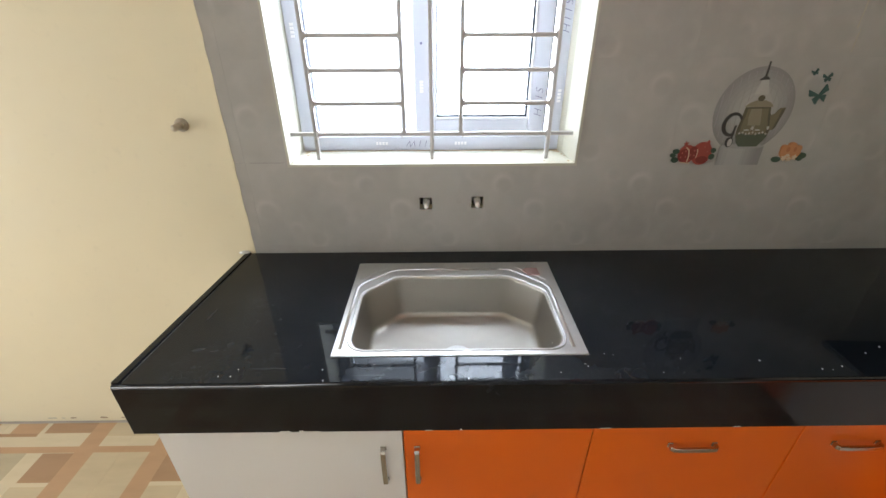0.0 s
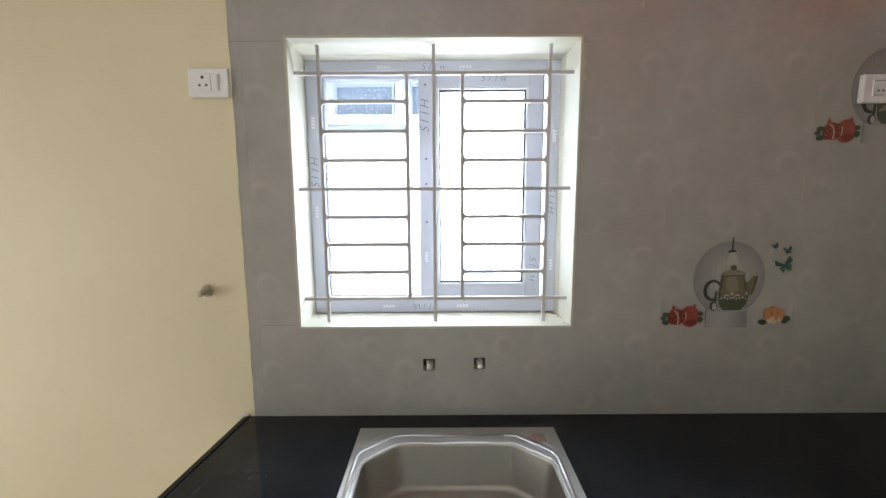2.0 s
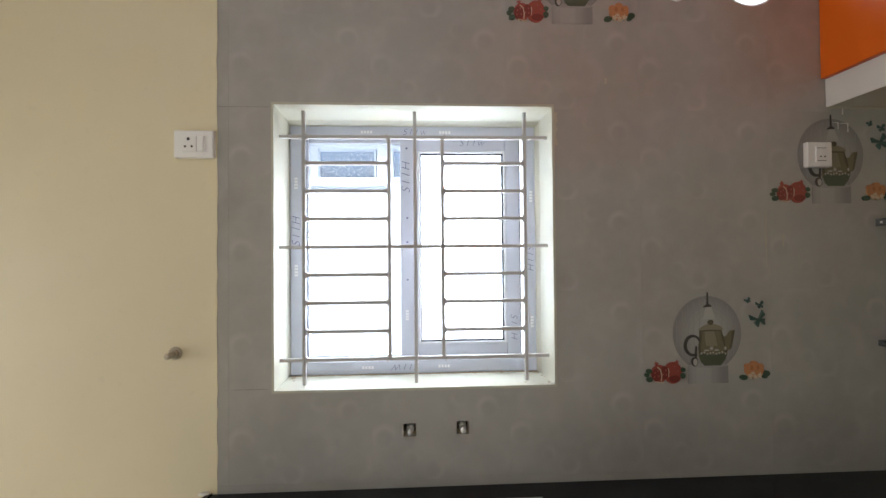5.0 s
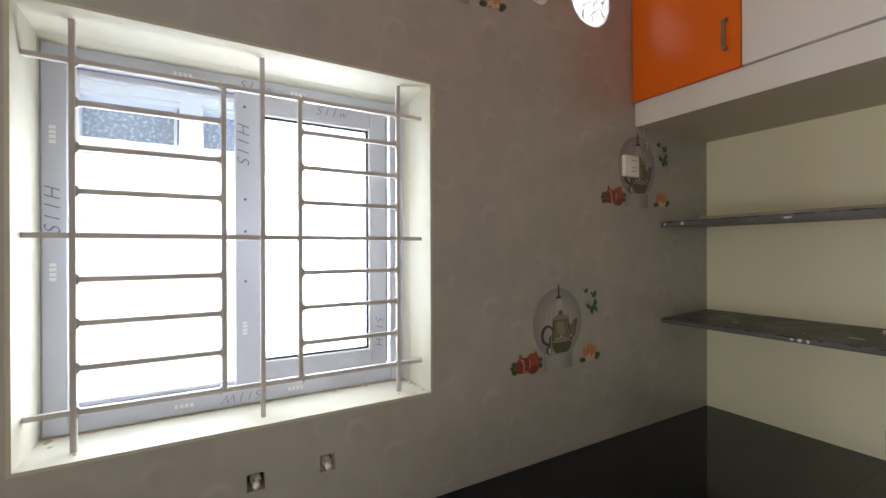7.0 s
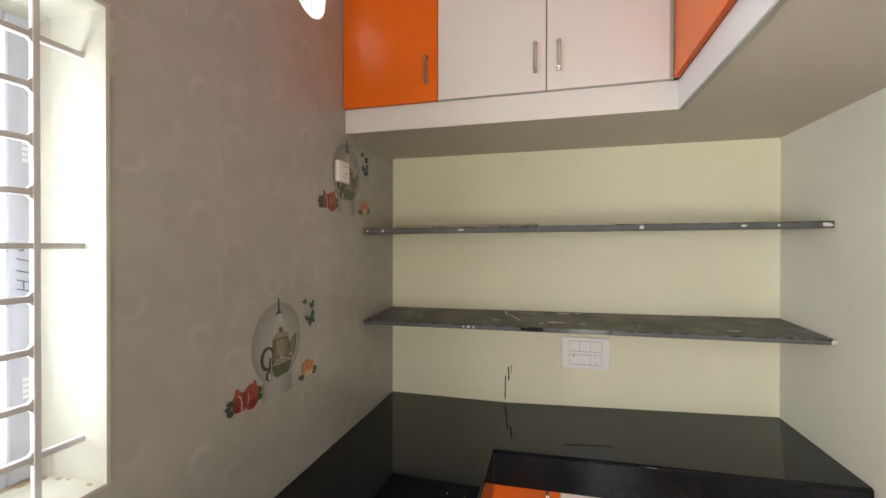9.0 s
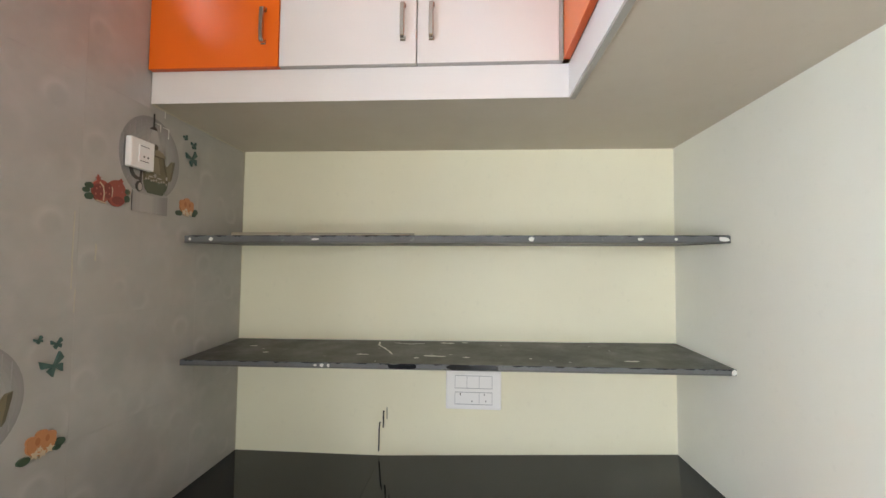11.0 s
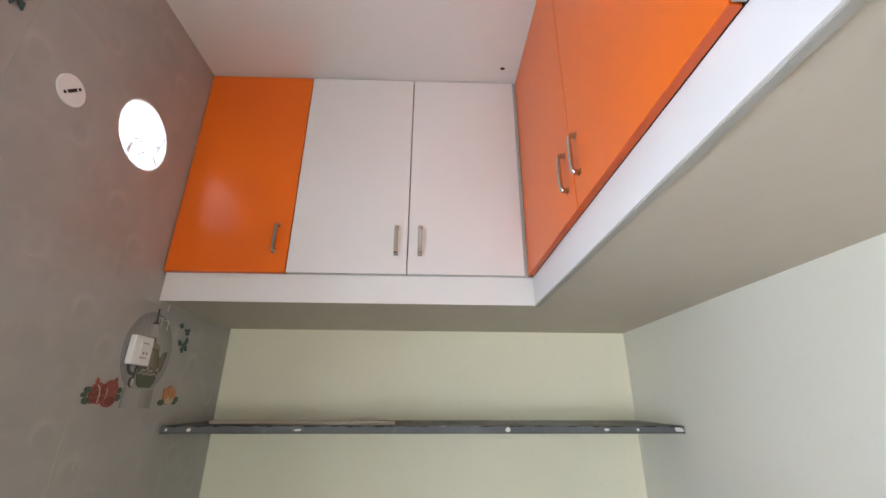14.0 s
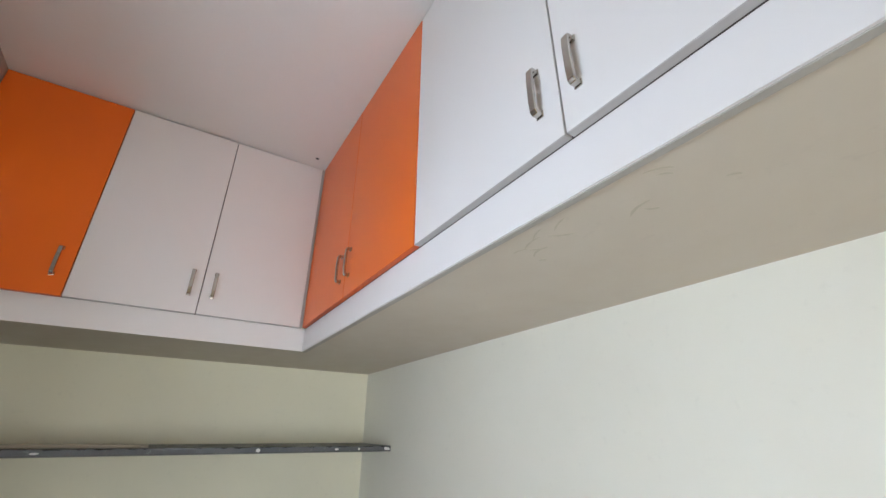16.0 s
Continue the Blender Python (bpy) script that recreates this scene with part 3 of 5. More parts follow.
    pt("seed", [ellipse(0.046, 0.019, 0.017, 0.021, 20), ellipse(0.074, 0.026, 0.014, 0.022, 18), ellipse(0.108, 0.004, 0.020, 0.012, 16)], P_RED2, fruit)
    pt("seed", [ellipse(a, b, 0.0026, 0.0032, 8) for a, b in ((0.038, 0.012), (0.040, 0.026), (0.050, 0.032), (0.053, 0.014), (0.068, 0.020), (0.078, 0.034), (0.079, 0.018), (0.108, 0.046), (0.120, 0.030))], P_ROSE, fruit)
    pt("rind", [[(0.060, -0.004), (0.063, -0.003), (0.065, 0.016), (0.061, 0.036), (0.050, 0.046), (0.047, 0.044), (0.058, 0.033), (0.061, 0.016)], [(0.040, -0.006), (0.070, -0.010), (0.072, -0.007), (0.042, -0.003)], [(0.086, 0.010), (0.088, 0.010), (0.090, 0.030), (0.087, 0.040), (0.085, 0.039), (0.087, 0.028)]], P_YEL, fruit)
    pt("leaf", [ellipse(0.020, 0.031, 0.011, 0.008, 14), ellipse(0.012, 0.018, 0.009, 0.007, 14), ellipse(0.021, 0.003, 0.011, 0.009, 14), ellipse(0.138, 0.034, 0.009, 0.008, 12), ellipse(0.137, 0.014, 0.010, 0.010, 12)], P_LEAF, fruit)
    orange = pt("orange", [ellipse(0.390, 0.027, 0.034, 0.025, 24)], P_ORANGE)
    pt("petal", [ellipse(0.368, 0.040, 0.013, 0.011, 12), ellipse(0.390, 0.049, 0.014, 0.010, 12), ellipse(0.411, 0.039, 0.013, 0.011, 12)], P_ORANGE, orange)
    pt("rind", [ellipse(0.380, 0.036, 0.006, 0.009, 10), ellipse(0.402, 0.036, 0.005, 0.008, 10)], P_PEEL, orange)
    pt("blossom", [star(0.375, 0.008, 0.012, 5, 0.5), star(0.392, 0.005, 0.011, 5, 0.5, 0.4), star(0.409, 0.010, 0.011, 5, 0.5, 0.2), star(0.385, 0.017, 0.008, 5, 0.5)], P_YEL, orange)
    pt("leaf", [ellipse(0.352, 0.003, 0.014, 0.009, 14), ellipse(0.433, 0.015, 0.013, 0.010, 14), ellipse(0.427, 0.004, 0.009, 0.006, 12)], P_LEAF, orange)
    for bx, bz, s, tilt in ((0.372, 0.266, 0.009, 0.5), (0.415, 0.251, 0.013, 0.3), (0.409, 0.202, 0.027, 0.45)):
        c, d = math.cos(tilt), math.sin(tilt)
        wings = []
        for pts in ([(0, 0), (-0.9, 1.0), (-1.0, 0.3), (-0.2, -0.1)], [(0, 0), (0.9, 0.8), (1.0, 0.1), (0.2, -0.1)], [(0, 0), (-0.7, -0.2), (-0.5, -0.9), (0, -0.3)], [(0, 0), (0.7, -0.3), (0.4, -1.0), (0.05, -0.3)]):
            wings.append([(bx + s * (c * a - d * b), bz + s * (d * a + c * b)) for a, b in pts])
        pt("butterfly", wings, P_TEAL)
    return th


TX, TZ, TW, TH = 0.755, 1.180, 0.457, 0.307
for i, k in ((0, 0), (1, 2), (-1, 4)):
    motif(TX + i * TW, TZ + k * TH)


# ---- handles and cabinets ----
def handle(parent, at, out, along, length=0.108):
    """A bridge handle: out is the way it stands off the door, along the way it runs."""
    o, a = Vector(out), Vector(along)
    s = o.cross(a)
    bm = bmesh.new()
    h = length / 2
    outline = [(-h, 0.0), (-h, 0.015), (-h + 0.006, 0.020), (-h + 0.03, 0.022), (h - 0.03, 0.022), (h - 0.006, 0.020), (h, 0.015), (h, 0.0), (h - 0.009, 0.0), (h - 0.008, 0.010), (h - 0.012, 0.014), (-h + 0.012, 0.014), (-h + 0.008, 0.010), (-h + 0.009, 0.0)]
    one = [bm.verts.new(Vector(at) + a * u + o * v - s * 0.0066) for u, v in outline]
    two = [bm.verts.new(Vector(at) + a * u + o * v + s * 0.0066) for u, v in outline]
    f = [bm.faces.new(one), bm.faces.new(two[::-1])]
    n = len(outline)
    for i in range(n):
        f.append(bm.faces.new((one[i], two[i], two[(i + 1) % n], one[(i + 1) % n])))
    bmesh.ops.recalc_face_normals(bm, faces=f)
    bmesh.ops.bevel(bm, geom=list(bm.edges), offset=0.0012, segments=1, affect="EDGES")
    hd = part("handle", bm, M_NICKEL, parent, "satin nickel bridge handle")
    for u in (-h + 0.0045, h - 0.0045):
        c = Vector(at) + a * u
        feet = bmesh.new()
        add_box(feet, [min((c - s * 0.008 - a * 0.007)[i], (c + s * 0.008 + a * 0.007 + o * 0.003)[i]) for i in range(3)],
                [max((c - s * 0.008 - a * 0.007)[i], (c + s * 0.008 + a * 0.007 + o * 0.003)[i]) for i in range(3)], 0.0008)
        part("foot", feet, M_NICKEL, hd)
    return hd


def door(parent, lo, hi, mat, name="door", label=""):
    bm = box(lo, hi, 0.0012)
    bm.normal_update()
    # faces that look down get the darker colour, as painted shade
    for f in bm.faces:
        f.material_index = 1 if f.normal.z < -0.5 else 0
    return part(name, bm, [mat, M_EDGE if mat == M_WHITE else M_ORANGE_SHADED], parent, label)


G = 0.0018
D_TOP, D_BOT = CEIL - 0.006, 2.214
cab = thing("loft_cabinet", "loft cabinet with one glossy orange door beside the tiled wall", "cabinet", "loft cabinets under the ceiling")
part("body", box((1.427, 0.960, LOFT + 0.002), (EX - 0.002, NY - 0.004, CEIL - 0.002)), M_INNER, cab)
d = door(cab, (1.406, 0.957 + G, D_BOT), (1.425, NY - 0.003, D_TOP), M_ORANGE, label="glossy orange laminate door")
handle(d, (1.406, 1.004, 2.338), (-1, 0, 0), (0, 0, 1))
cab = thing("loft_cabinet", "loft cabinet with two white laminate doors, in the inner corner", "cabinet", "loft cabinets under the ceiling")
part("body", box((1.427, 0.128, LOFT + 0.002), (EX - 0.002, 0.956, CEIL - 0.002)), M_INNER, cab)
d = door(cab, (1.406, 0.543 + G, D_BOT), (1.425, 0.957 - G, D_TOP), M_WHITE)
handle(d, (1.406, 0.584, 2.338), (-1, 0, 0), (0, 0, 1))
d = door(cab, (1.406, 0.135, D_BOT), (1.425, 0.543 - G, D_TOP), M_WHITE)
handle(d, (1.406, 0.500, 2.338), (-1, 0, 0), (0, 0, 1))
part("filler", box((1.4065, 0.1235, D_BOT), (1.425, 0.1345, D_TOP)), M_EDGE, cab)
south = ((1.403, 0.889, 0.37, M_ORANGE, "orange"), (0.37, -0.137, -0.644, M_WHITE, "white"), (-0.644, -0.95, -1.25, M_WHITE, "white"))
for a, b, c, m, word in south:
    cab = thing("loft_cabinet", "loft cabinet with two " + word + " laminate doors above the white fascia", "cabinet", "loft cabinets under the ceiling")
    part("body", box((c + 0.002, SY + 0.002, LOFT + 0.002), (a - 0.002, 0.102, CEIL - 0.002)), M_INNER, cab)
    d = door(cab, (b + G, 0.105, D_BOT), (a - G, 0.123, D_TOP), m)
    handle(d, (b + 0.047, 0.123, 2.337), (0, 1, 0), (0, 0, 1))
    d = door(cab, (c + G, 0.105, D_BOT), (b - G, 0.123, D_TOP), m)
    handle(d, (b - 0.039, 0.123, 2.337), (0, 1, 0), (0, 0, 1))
fas = thing("loft_fascia", "white laminate fascia strip along the edge of the loft", "fascia")
part("strip", box((1.4245, 0.1035, SOFFIT - 0.003), (1.4275, NY - 0.002, 2.2137)), M_WHITE, fas)
part("strip", box((-1.25, 0.0985, SOFFIT - 0.003), (1.4275, 0.1035, 2.2137)), M_WHITE, fas)
part("plaster_edge", box((-1.25, 0.082, SOFFIT - 0.004), (1.44, 0.098, SOFFIT - 0.0005), 0.001), M_PLASTER_EDGE, fas)

# ---- granite shelves ----


def streak_path(pts, w, z, bm, rnd):
    """A ragged streak of dried paint along a line of (x, y) points."""
    one, two = [], []
    for i, (x, y) in enumerate(pts):
        a, b = Vector(pts[max(i - 1, 0)]), Vector(pts[min(i + 1, len(pts) - 1)])
        d = (b - a).normalized()
        k = w * rnd.uniform(0.5, 1.2) * (0.35 if i in (0, len(pts) - 1) else 1)
        one.append((x - d.y * k, y + d.x * k))
        two.append((x + d.y * k, y - d.x * k))
    prism(one + two[::-1], z - 0.0005, z + 0.0006, bm, axis="z")


def shelf(z0, z1, label, drips, black=(), back=0.010, south=0.004, skew=0.0, streaks=()):
    th = thing("granite_shelf", label, "shelf", "granite wall shelves")
    bm = box((1.598, SY + 0.001, z0), (EX - 0.001, NY - 0.001, z1), 0.0015)
    for f in bm.faces:
        f.material_index = 1 if abs(f.normal.x) > 0.5 else 0
    bm.normal_update()
    for f in bm.faces:
        f.material_index = 1 if f.normal.x < -0.5 else 0
    part("slab", bm, [M_SHELF, M_SHELF_EDGE], th)
    rnd = random.Random(int(z0 * 100))
    dr = bmesh.new()
    for y, w, h in drips:
        n = 7
        pts = [(y + w * math.cos(2 * math.pi * i / n) * rnd.uniform(0.6, 1.1), (z0 + z1) / 2 + h * math.sin(2 * math.pi * i / n) * rnd.uniform(0.6, 1.1)) for i in range(n)]
        prism(pts, 1.5968, 1.600, dr, axis="x")
    part("paint_drip", dr, M_PLASTER, th)["kind"] = "stuff"
    for y0, y1 in black:
        m = 12
        low = [(y0 + (y1 - y0) * i / m, z0 + 0.0005 + rnd.uniform(0, 0.0035) * (2.5 if i in (0, m) else 1)) for i in range(m + 1)]
        high = [(y1 - (y1 - y0) * i / m, z1 - 0.0005 - rnd.uniform(0, 0.003) * (2.5 if i in (0, m) else 1)) for i in range(m + 1)]
        part("polished_patch", prism(low + high, 1.5965, 1.599, axis="x"), M_FRONT, th)
    part("lower_chamfer", box((1.5972, SY + 0.003, z0), (1.599, NY - 0.003, z0 + 0.005)), M_SHELF, th)
    y = SY + 0.01
    while y < NY - 0.05:
        w = rnd.uniform(0.02, 0.09)
        m = 6
        low = [(y + w * i / m, z1 - rnd.uniform(0.0008, 0.0045) * (0.3 if i in (0, m) else 1)) for i in range(m + 1)]
        part("chipped_arris", prism(low + [(y + w, z1 + 0.0002), (y, z1 + 0.0002)], 1.5970, 1.599, axis="x"), M_FRONT, th)
        y += w + rnd.uniform(0.0, 0.05)
    blot = bmesh.new()
    for pts, w in streaks:
        fine = []
        for a, b in zip(pts, pts[1:]):
            fine += [(a[0] + (b[0] - a[0]) * i / 4 + rnd.uniform(-0.002, 0.002), a[1] + (b[1] - a[1]) * i / 4 + rnd.uniform(-0.002, 0.002)) for i in range(4)]
        streak_path(fine + [pts[-1]], w, z1, blot, rnd)
    for k in range(14):
        y, x = rnd.uniform(SY + 0.1, NY - 0.1), rnd.uniform(1.62, 1.93)
        n, w, l = 6, rnd.uniform(0.001, 0.003), rnd.uniform(0.002, 0.007)
        prism([(x + w * math.cos(2 * math.pi * i / n), y + l * math.sin(2 * math.pi * i / n) * rnd.uniform(0.6, 1.2)) for i in range(n)], z1 - 0.0005, z1 + 0.0006, blot, axis="z")
    part("paint_spot", blot, M_PLASTER, th)["kind"] = "stuff"
    for o in th.children:
        for v in o.data.vertices:
            v.co.z += back * (v.co.x - 1.598) / 0.365 + south * (NY - v.co.y) / (NY - SY)
            if v.co.x < 1.62:
                v.co.x -= skew * (NY - v.co.y) / (NY - SY)
    return th


shelf(1.699, 1.724, "upper black granite shelf with paint-spotted raw edge", ((1.345, 0.005, 0.007), (1.27, 0.010, 0.007), (0.905, 0.014, 0.005), (0.185, 0.013, 0.008), (-0.16, 0.012, 0.005), (-0.27, 0.006, 0.006), (-0.415, 0.020, 0.011)), south=0.010)
shelf(1.282, 1.301, "lower black granite shelf, dusty and paint spotted", ((0.892, 0.006, 0.006), (0.870, 0.008, 0.007), (0.848, 0.005, 0.008), (-0.428, 0.010, 0.010)), ((0.291, 0.457), (0.555, 0.648)), back=0.013, south=0.018, skew=0.016, streaks=(
    (((1.927, 0.749), (1.86, 0.735), (1.808, 0.701), (1.714, 0.657)), 0.004), (((1.905, 0.683), (1.89, 0.62), (1.90, 0.56)), 0.003), (((1.711, 0.785), (1.709, 0.740)), 0.008), (((1.914, 0.500), (1.912, 0.443)), 0.010),
    (((1.924, 0.415), (1.923, 0.390)), 0.007), (((1.706, 0.545), (1.700, 0.510), (1.696, 0.465)), 0.008), (((1.686, 0.405), (1.686, 0.380)), 0.008), (((1.672, 0.572), (1.670, 0.556)), 0.010), (((1.823, 1.24), (1.823, 1.21)), 0.006),
    (((1.723, 1.135), (1.722, 1.118)), 0.006), (((1.665, -0.13), (1.667, -0.18)), 0.006), (((1.681, 0.18), (1.681, 0.17)), 0.006), (((1.957, 1.20), (1.957, 0.9), (1.956, 0.6), (1.957, 0.2), (1.956, -0.1)), 0.004)))
tagged(part("wood_strip", box((1.665, 0.581, 1.7285), (1.697, 1.239, 1.7415), 0.001), M_WOOD), "thin raw wooden strip lying on the upper shelf", "wood strip")


# ---- worktop ----
top = thing("worktop", "polished black granite worktop with deep front edge, smudged", "worktop")
XL, XL2, FY = -0.735, -0.672, 0.742
BACK = NY - 0.001
IX, IXS = 1.455, 1.405              # front edge of the short arm at its inner corner and at the south wall
SINK = (-0.262, 0.380, 0.827, 1.279)
RISE = 0.050                        # the short arm climbs a little towards the south wall


def tilt(bm):
    for v in bm.verts:
        if v.co.y < FY - 0.03:
            v.co.z += RISE * (FY - v.co.y) / (FY - SY)
    return bm


slab_ob = part("slab", prism([(XL2, BACK), (XL, FY + 0.0036), (EX - 0.001, FY + 0.0036), (EX - 0.001, BACK)], CT - 0.022, CT, axis="z"), M_GRANITE, top)
carve(slab_ob, [box((SINK[0] + 0.012, SINK[2] + 0.006, CT - 0.1), (SINK[1] - 0.012, SINK[3] - 0.012, CT + 0.1))])
part("slab", tilt(prism([(IX + 0.0036, FY + 0.0030), (IXS + 0.0036, SY + 0.001), (EX - 0.001, SY + 0.001), (EX - 0.001, FY + 0.0030)], CT - 0.022, CT, axis="z")), M_GRANITE, top)
part("front_strip", prism([(XL - 0.012, FY - 0.0038), (IX - 0.0045, FY - 0.0038), (IX - 0.0045, FY + 0.0030), (XL - 0.012, FY + 0.0030)], CT - 0.0225, CT - 0.008, axis="z"), M_FRONT, top)
part("front_strip", tilt(prism([(IX - 0.0033, FY - 0.0045), (IXS - 0.0033, SY + 0.002), (IXS + 0.0030, SY + 0.002), (IX + 0.0030, FY - 0.0045)], CT - 0.0225, CT - 0.008, axis="z")), M_FRONT, top)
part("front_edge", prism([(XL - 0.012, FY - 0.004), (IX - 0.004, FY - 0.004), (IX - 0.004, FY + 0.018), (XL - 0.012, FY + 0.018)], 0.688, CT - 0.0225, axis="z"), M_FRONT, top)
part("front_edge", tilt(prism([(IX - 0.0035, FY - 0.0045), (IXS - 0.0035, SY + 0.002), (IXS + 0.018, SY + 0.002), (IX + 0.018, FY - 0.0045)], 0.714, CT - 0.0225, axis="z")), M_FRONT, top)
# rounded nosing along the top edge, and a raised lip at the open end
part("nosing", tube([(XL - 0.0115, FY + 0.0036, CT - 0.008), (IX, FY + 0.0036, CT - 0.008)], 0.0078, 16), M_FRONT, top)
part("nosing", tube([(IX + 0.0036, FY, CT - 0.008), (IXS + 0.0036, SY + 0.002, CT - 0.008 + RISE)], 0.0078, 16), M_FRONT, top)
lip = prism([(XL2 - 0.012, BACK), (XL - 0.012, FY + 0.0032), (XL + 0.004, FY + 0.0032), (XL2 + 0.004, BACK)], CT - 0.022, CT + 0.005, axis="z")
part("end_lip", lip, M_GRANITE, top)
part("grout_line", prism([(XL2 + 0.006, BACK - 0.01), (XL + 0.008, FY + 0.01), (XL + 0.010, FY + 0.01), (XL2 + 0.008, BACK - 0.01)], CT, CT + 0.0008, axis="z"), M_SHELF, top)
flaws = bmesh.new()
for x, w, h in ((-0.375, 0.030, 0.004), (-0.335, 0.012, 0.006), (-0.31, 0.05, 0.002), (0.06, 0.006, 0.006), (-0.02, 0.02, 0.002), (0.42, 0.03, 0.002), (0.75, 0.02, 0.003)):
    prism([(x - w / 2, 0.6882), (x + w / 2, 0.6882), (x + w * 0.3, 0.6882 + h), (x - w * 0.1, 0.6882 + h * 0.7), (x - w * 0.35, 0.6882 + h)], FY - 0.0046, FY - 0.0038, flaws)
part("chipped_edge", flaws, M_PLASTER, top)["kind"] = "stuff"
smudge = bmesh.new()
rnd = random.Random(17)
for x, y, l, w, turn in ((-0.60, 0.86, 0.020, 0.006, 0.4), (-0.53, 0.875, 0.014, 0.010, 1.0), (-0.56, 0.853, 0.016, 0.003, 0.2), (-0.40, 0.79, 0.05, 0.0035, 0.0), (-0.47, 0.83, 0.008, 0.003, 0.9), (-0.64, 1.00, 0.030, 0.004, 1.4), (-0.15, 0.765, 0.05, 0.002, 0.0), (-0.35, 0.87, 0.006, 0.003, 0.3)):
    n = 11
    prism([(x + l * math.cos(2 * math.pi * i / n) * rnd.uniform(0.5, 1.1) * math.cos(turn) - w * math.sin(2 * math.pi * i / n) * rnd.uniform(0.3, 1.2) * math.sin(turn),
            y + l * math.cos(2 * math.pi * i / n) * rnd.uniform(0.5, 1.1) * math.sin(turn) + w * math.sin(2 * math.pi * i / n) * rnd.uniform(0.3, 1.2) * math.cos(turn)) for i in range(n)], CT, CT + 0.0004, smudge, axis="z")
part("water_mark", smudge, M_WATERMARK, top)["kind"] = "stuff"
chips = bmesh.new()
rnd = random.Random(4)
for k in range(26):
    x, y, r = rnd.uniform(-0.6, 1.3), FY + abs(rnd.gauss(0.01, 0.06)), rnd.uniform(0.0006, 0.0018)
    prism([(x + r * math.cos(a), y + r * 1.5 * math.sin(a)) for a in (0, 1.2, 2.4, 3.7, 5.0)], CT, CT + 0.0006, chips, axis="z")
part("dust_speck", chips, M_PLASTER, top)["kind"] = "stuff"


# ---- sink ----
def octagon(pts, z):
    return [(x, y, z) for x, y in pts]


def rounded(pts, r, n=4):
    """Rounds the corners of a closed outline."""
    out = []
    m = len(pts)
    for i in range(m):
        p, a, b = Vector(pts[i]), Vector(pts[i - 1]), Vector(pts[(i + 1) % m])
        ra = min(r, (a - p).length * 0.45, (b - p).length * 0.45)
        s, e = p + (a - p).normalized() * ra, p + (b - p).normalized() * ra
        for k in range(n + 1):
            t = k / n
            q = s * (1 - t) ** 2 + p * 2 * t * (1 - t) + e * t * t
            out.append((q.x, q.y))
    return out


sink = thing("kitchen_sink", "stainless steel single-bowl sink set in the black worktop", "sink")
rim = [(SINK[0], SINK[2]), (SINK[1], SINK[2]), (SINK[1], SINK[3]), (SINK[0], SINK[3])]
bowl = [(-0.190, 0.848), (0.297, 0.848), (0.322, 0.862), (0.333, 0.888), (0.333, 1.106), (0.232, 1.189), (-0.130, 1.189), (-0.225, 1.100), (-0.225, 0.888), (-0.214, 0.862)]
inner = rounded(bowl, 0.026, 4)
N = len(inner)


def spread(outline, n):
    """n points at even steps of angle about the bowl's middle, matched to those of the bowl."""
    cx, cy = 0.055, 1.02
    res = []
    for x, y in inner:
        d = Vector((x - cx, y - cy)).normalized()
        best = None
        for i in range(len(outline)):
            a, b = Vector(outline[i]), Vector(outline[(i + 1) % len(outline)])
            e = b - a
            den = d.x * e.y - d.y * e.x
            if abs(den) < 1e-9:
                continue
            w = a - Vector((cx, cy))
            t = (w.x * e.y - w.y * e.x) / den
            u = (w.x * d.y - w.y * d.x) / den
            if t > 0 and -1e-6 <= u <= 1 + 1e-6:
                best = t if best is None else min(best, t)
        res.append((cx + d.x * best, cy + d.y * best))
    return res


def shrink(pts, f, g=None):
    cx, cy = 0.055, 1.02
    return [(cx + (x - cx) * f, cy + (y - cy) * (g or f)) for x, y in pts]


Z = CT + 0.0035
bm = bmesh.new()
levels = [(inner, Z), (shrink(inner, 0.992), Z - 0.001), (shrink(inner, 0.982), Z - 0.008), (shrink(inner, 0.94), Z - 0.130), (shrink(inner, 0.93), Z - 0.138), (shrink(inner, 0.905), Z - 0.144), (shrink(inner, 0.86), Z - 0.147), (shrink(inner, 0.12), Z - 0.156)]
rings = [[bm.verts.new((x, y, z)) for x, y in pts] for pts, z in levels]
for one, two in zip(rings, rings[1:]):
    for i in range(N):
        f = bm.faces.new((one[i], one[(i + 1) % N], two[(i + 1) % N], two[i]))
        f.smooth = True
bm.faces.new(rings[-1])
bmesh.ops.recalc_face_normals(bm, faces=bm.faces[:])
for f in bm.faces:
    f.normal_flip() if bm.faces[0].normal.z < 0 else None
part("basin", bm, M_BASIN, sink, "satin steel basin with cut corners")
bm = bmesh.new()
rimpts = spread(rim, N)
for cx, cy in rim:                  # the rim's own corners
    k = min(range(N), key=lambda i: (rimpts[i][0] - cx) ** 2 + (rimpts[i][1] - cy) ** 2)
    rimpts[k] = (cx, cy)
outer = [bm.verts.new((x, y, Z)) for x, y in rimpts]
ins = [bm.verts.new((x, y, Z)) for x, y in shrink(inner, 1.0)]
low = [bm.verts.new((x, y, CT - 0.0005)) for x, y in shrink(rimpts, 1.006)]
for i in range(N):
    j = (i + 1) % N
    bm.faces.new((outer[i], outer[j], ins[j], ins[i]))
    bm.faces.new((low[i], low[j], outer[j], outer[i]))
bmesh.ops.recalc_face_normals(bm, faces=bm.faces[:])
part("rim", bm, M_STEEL, sink, "flat brushed steel rim")
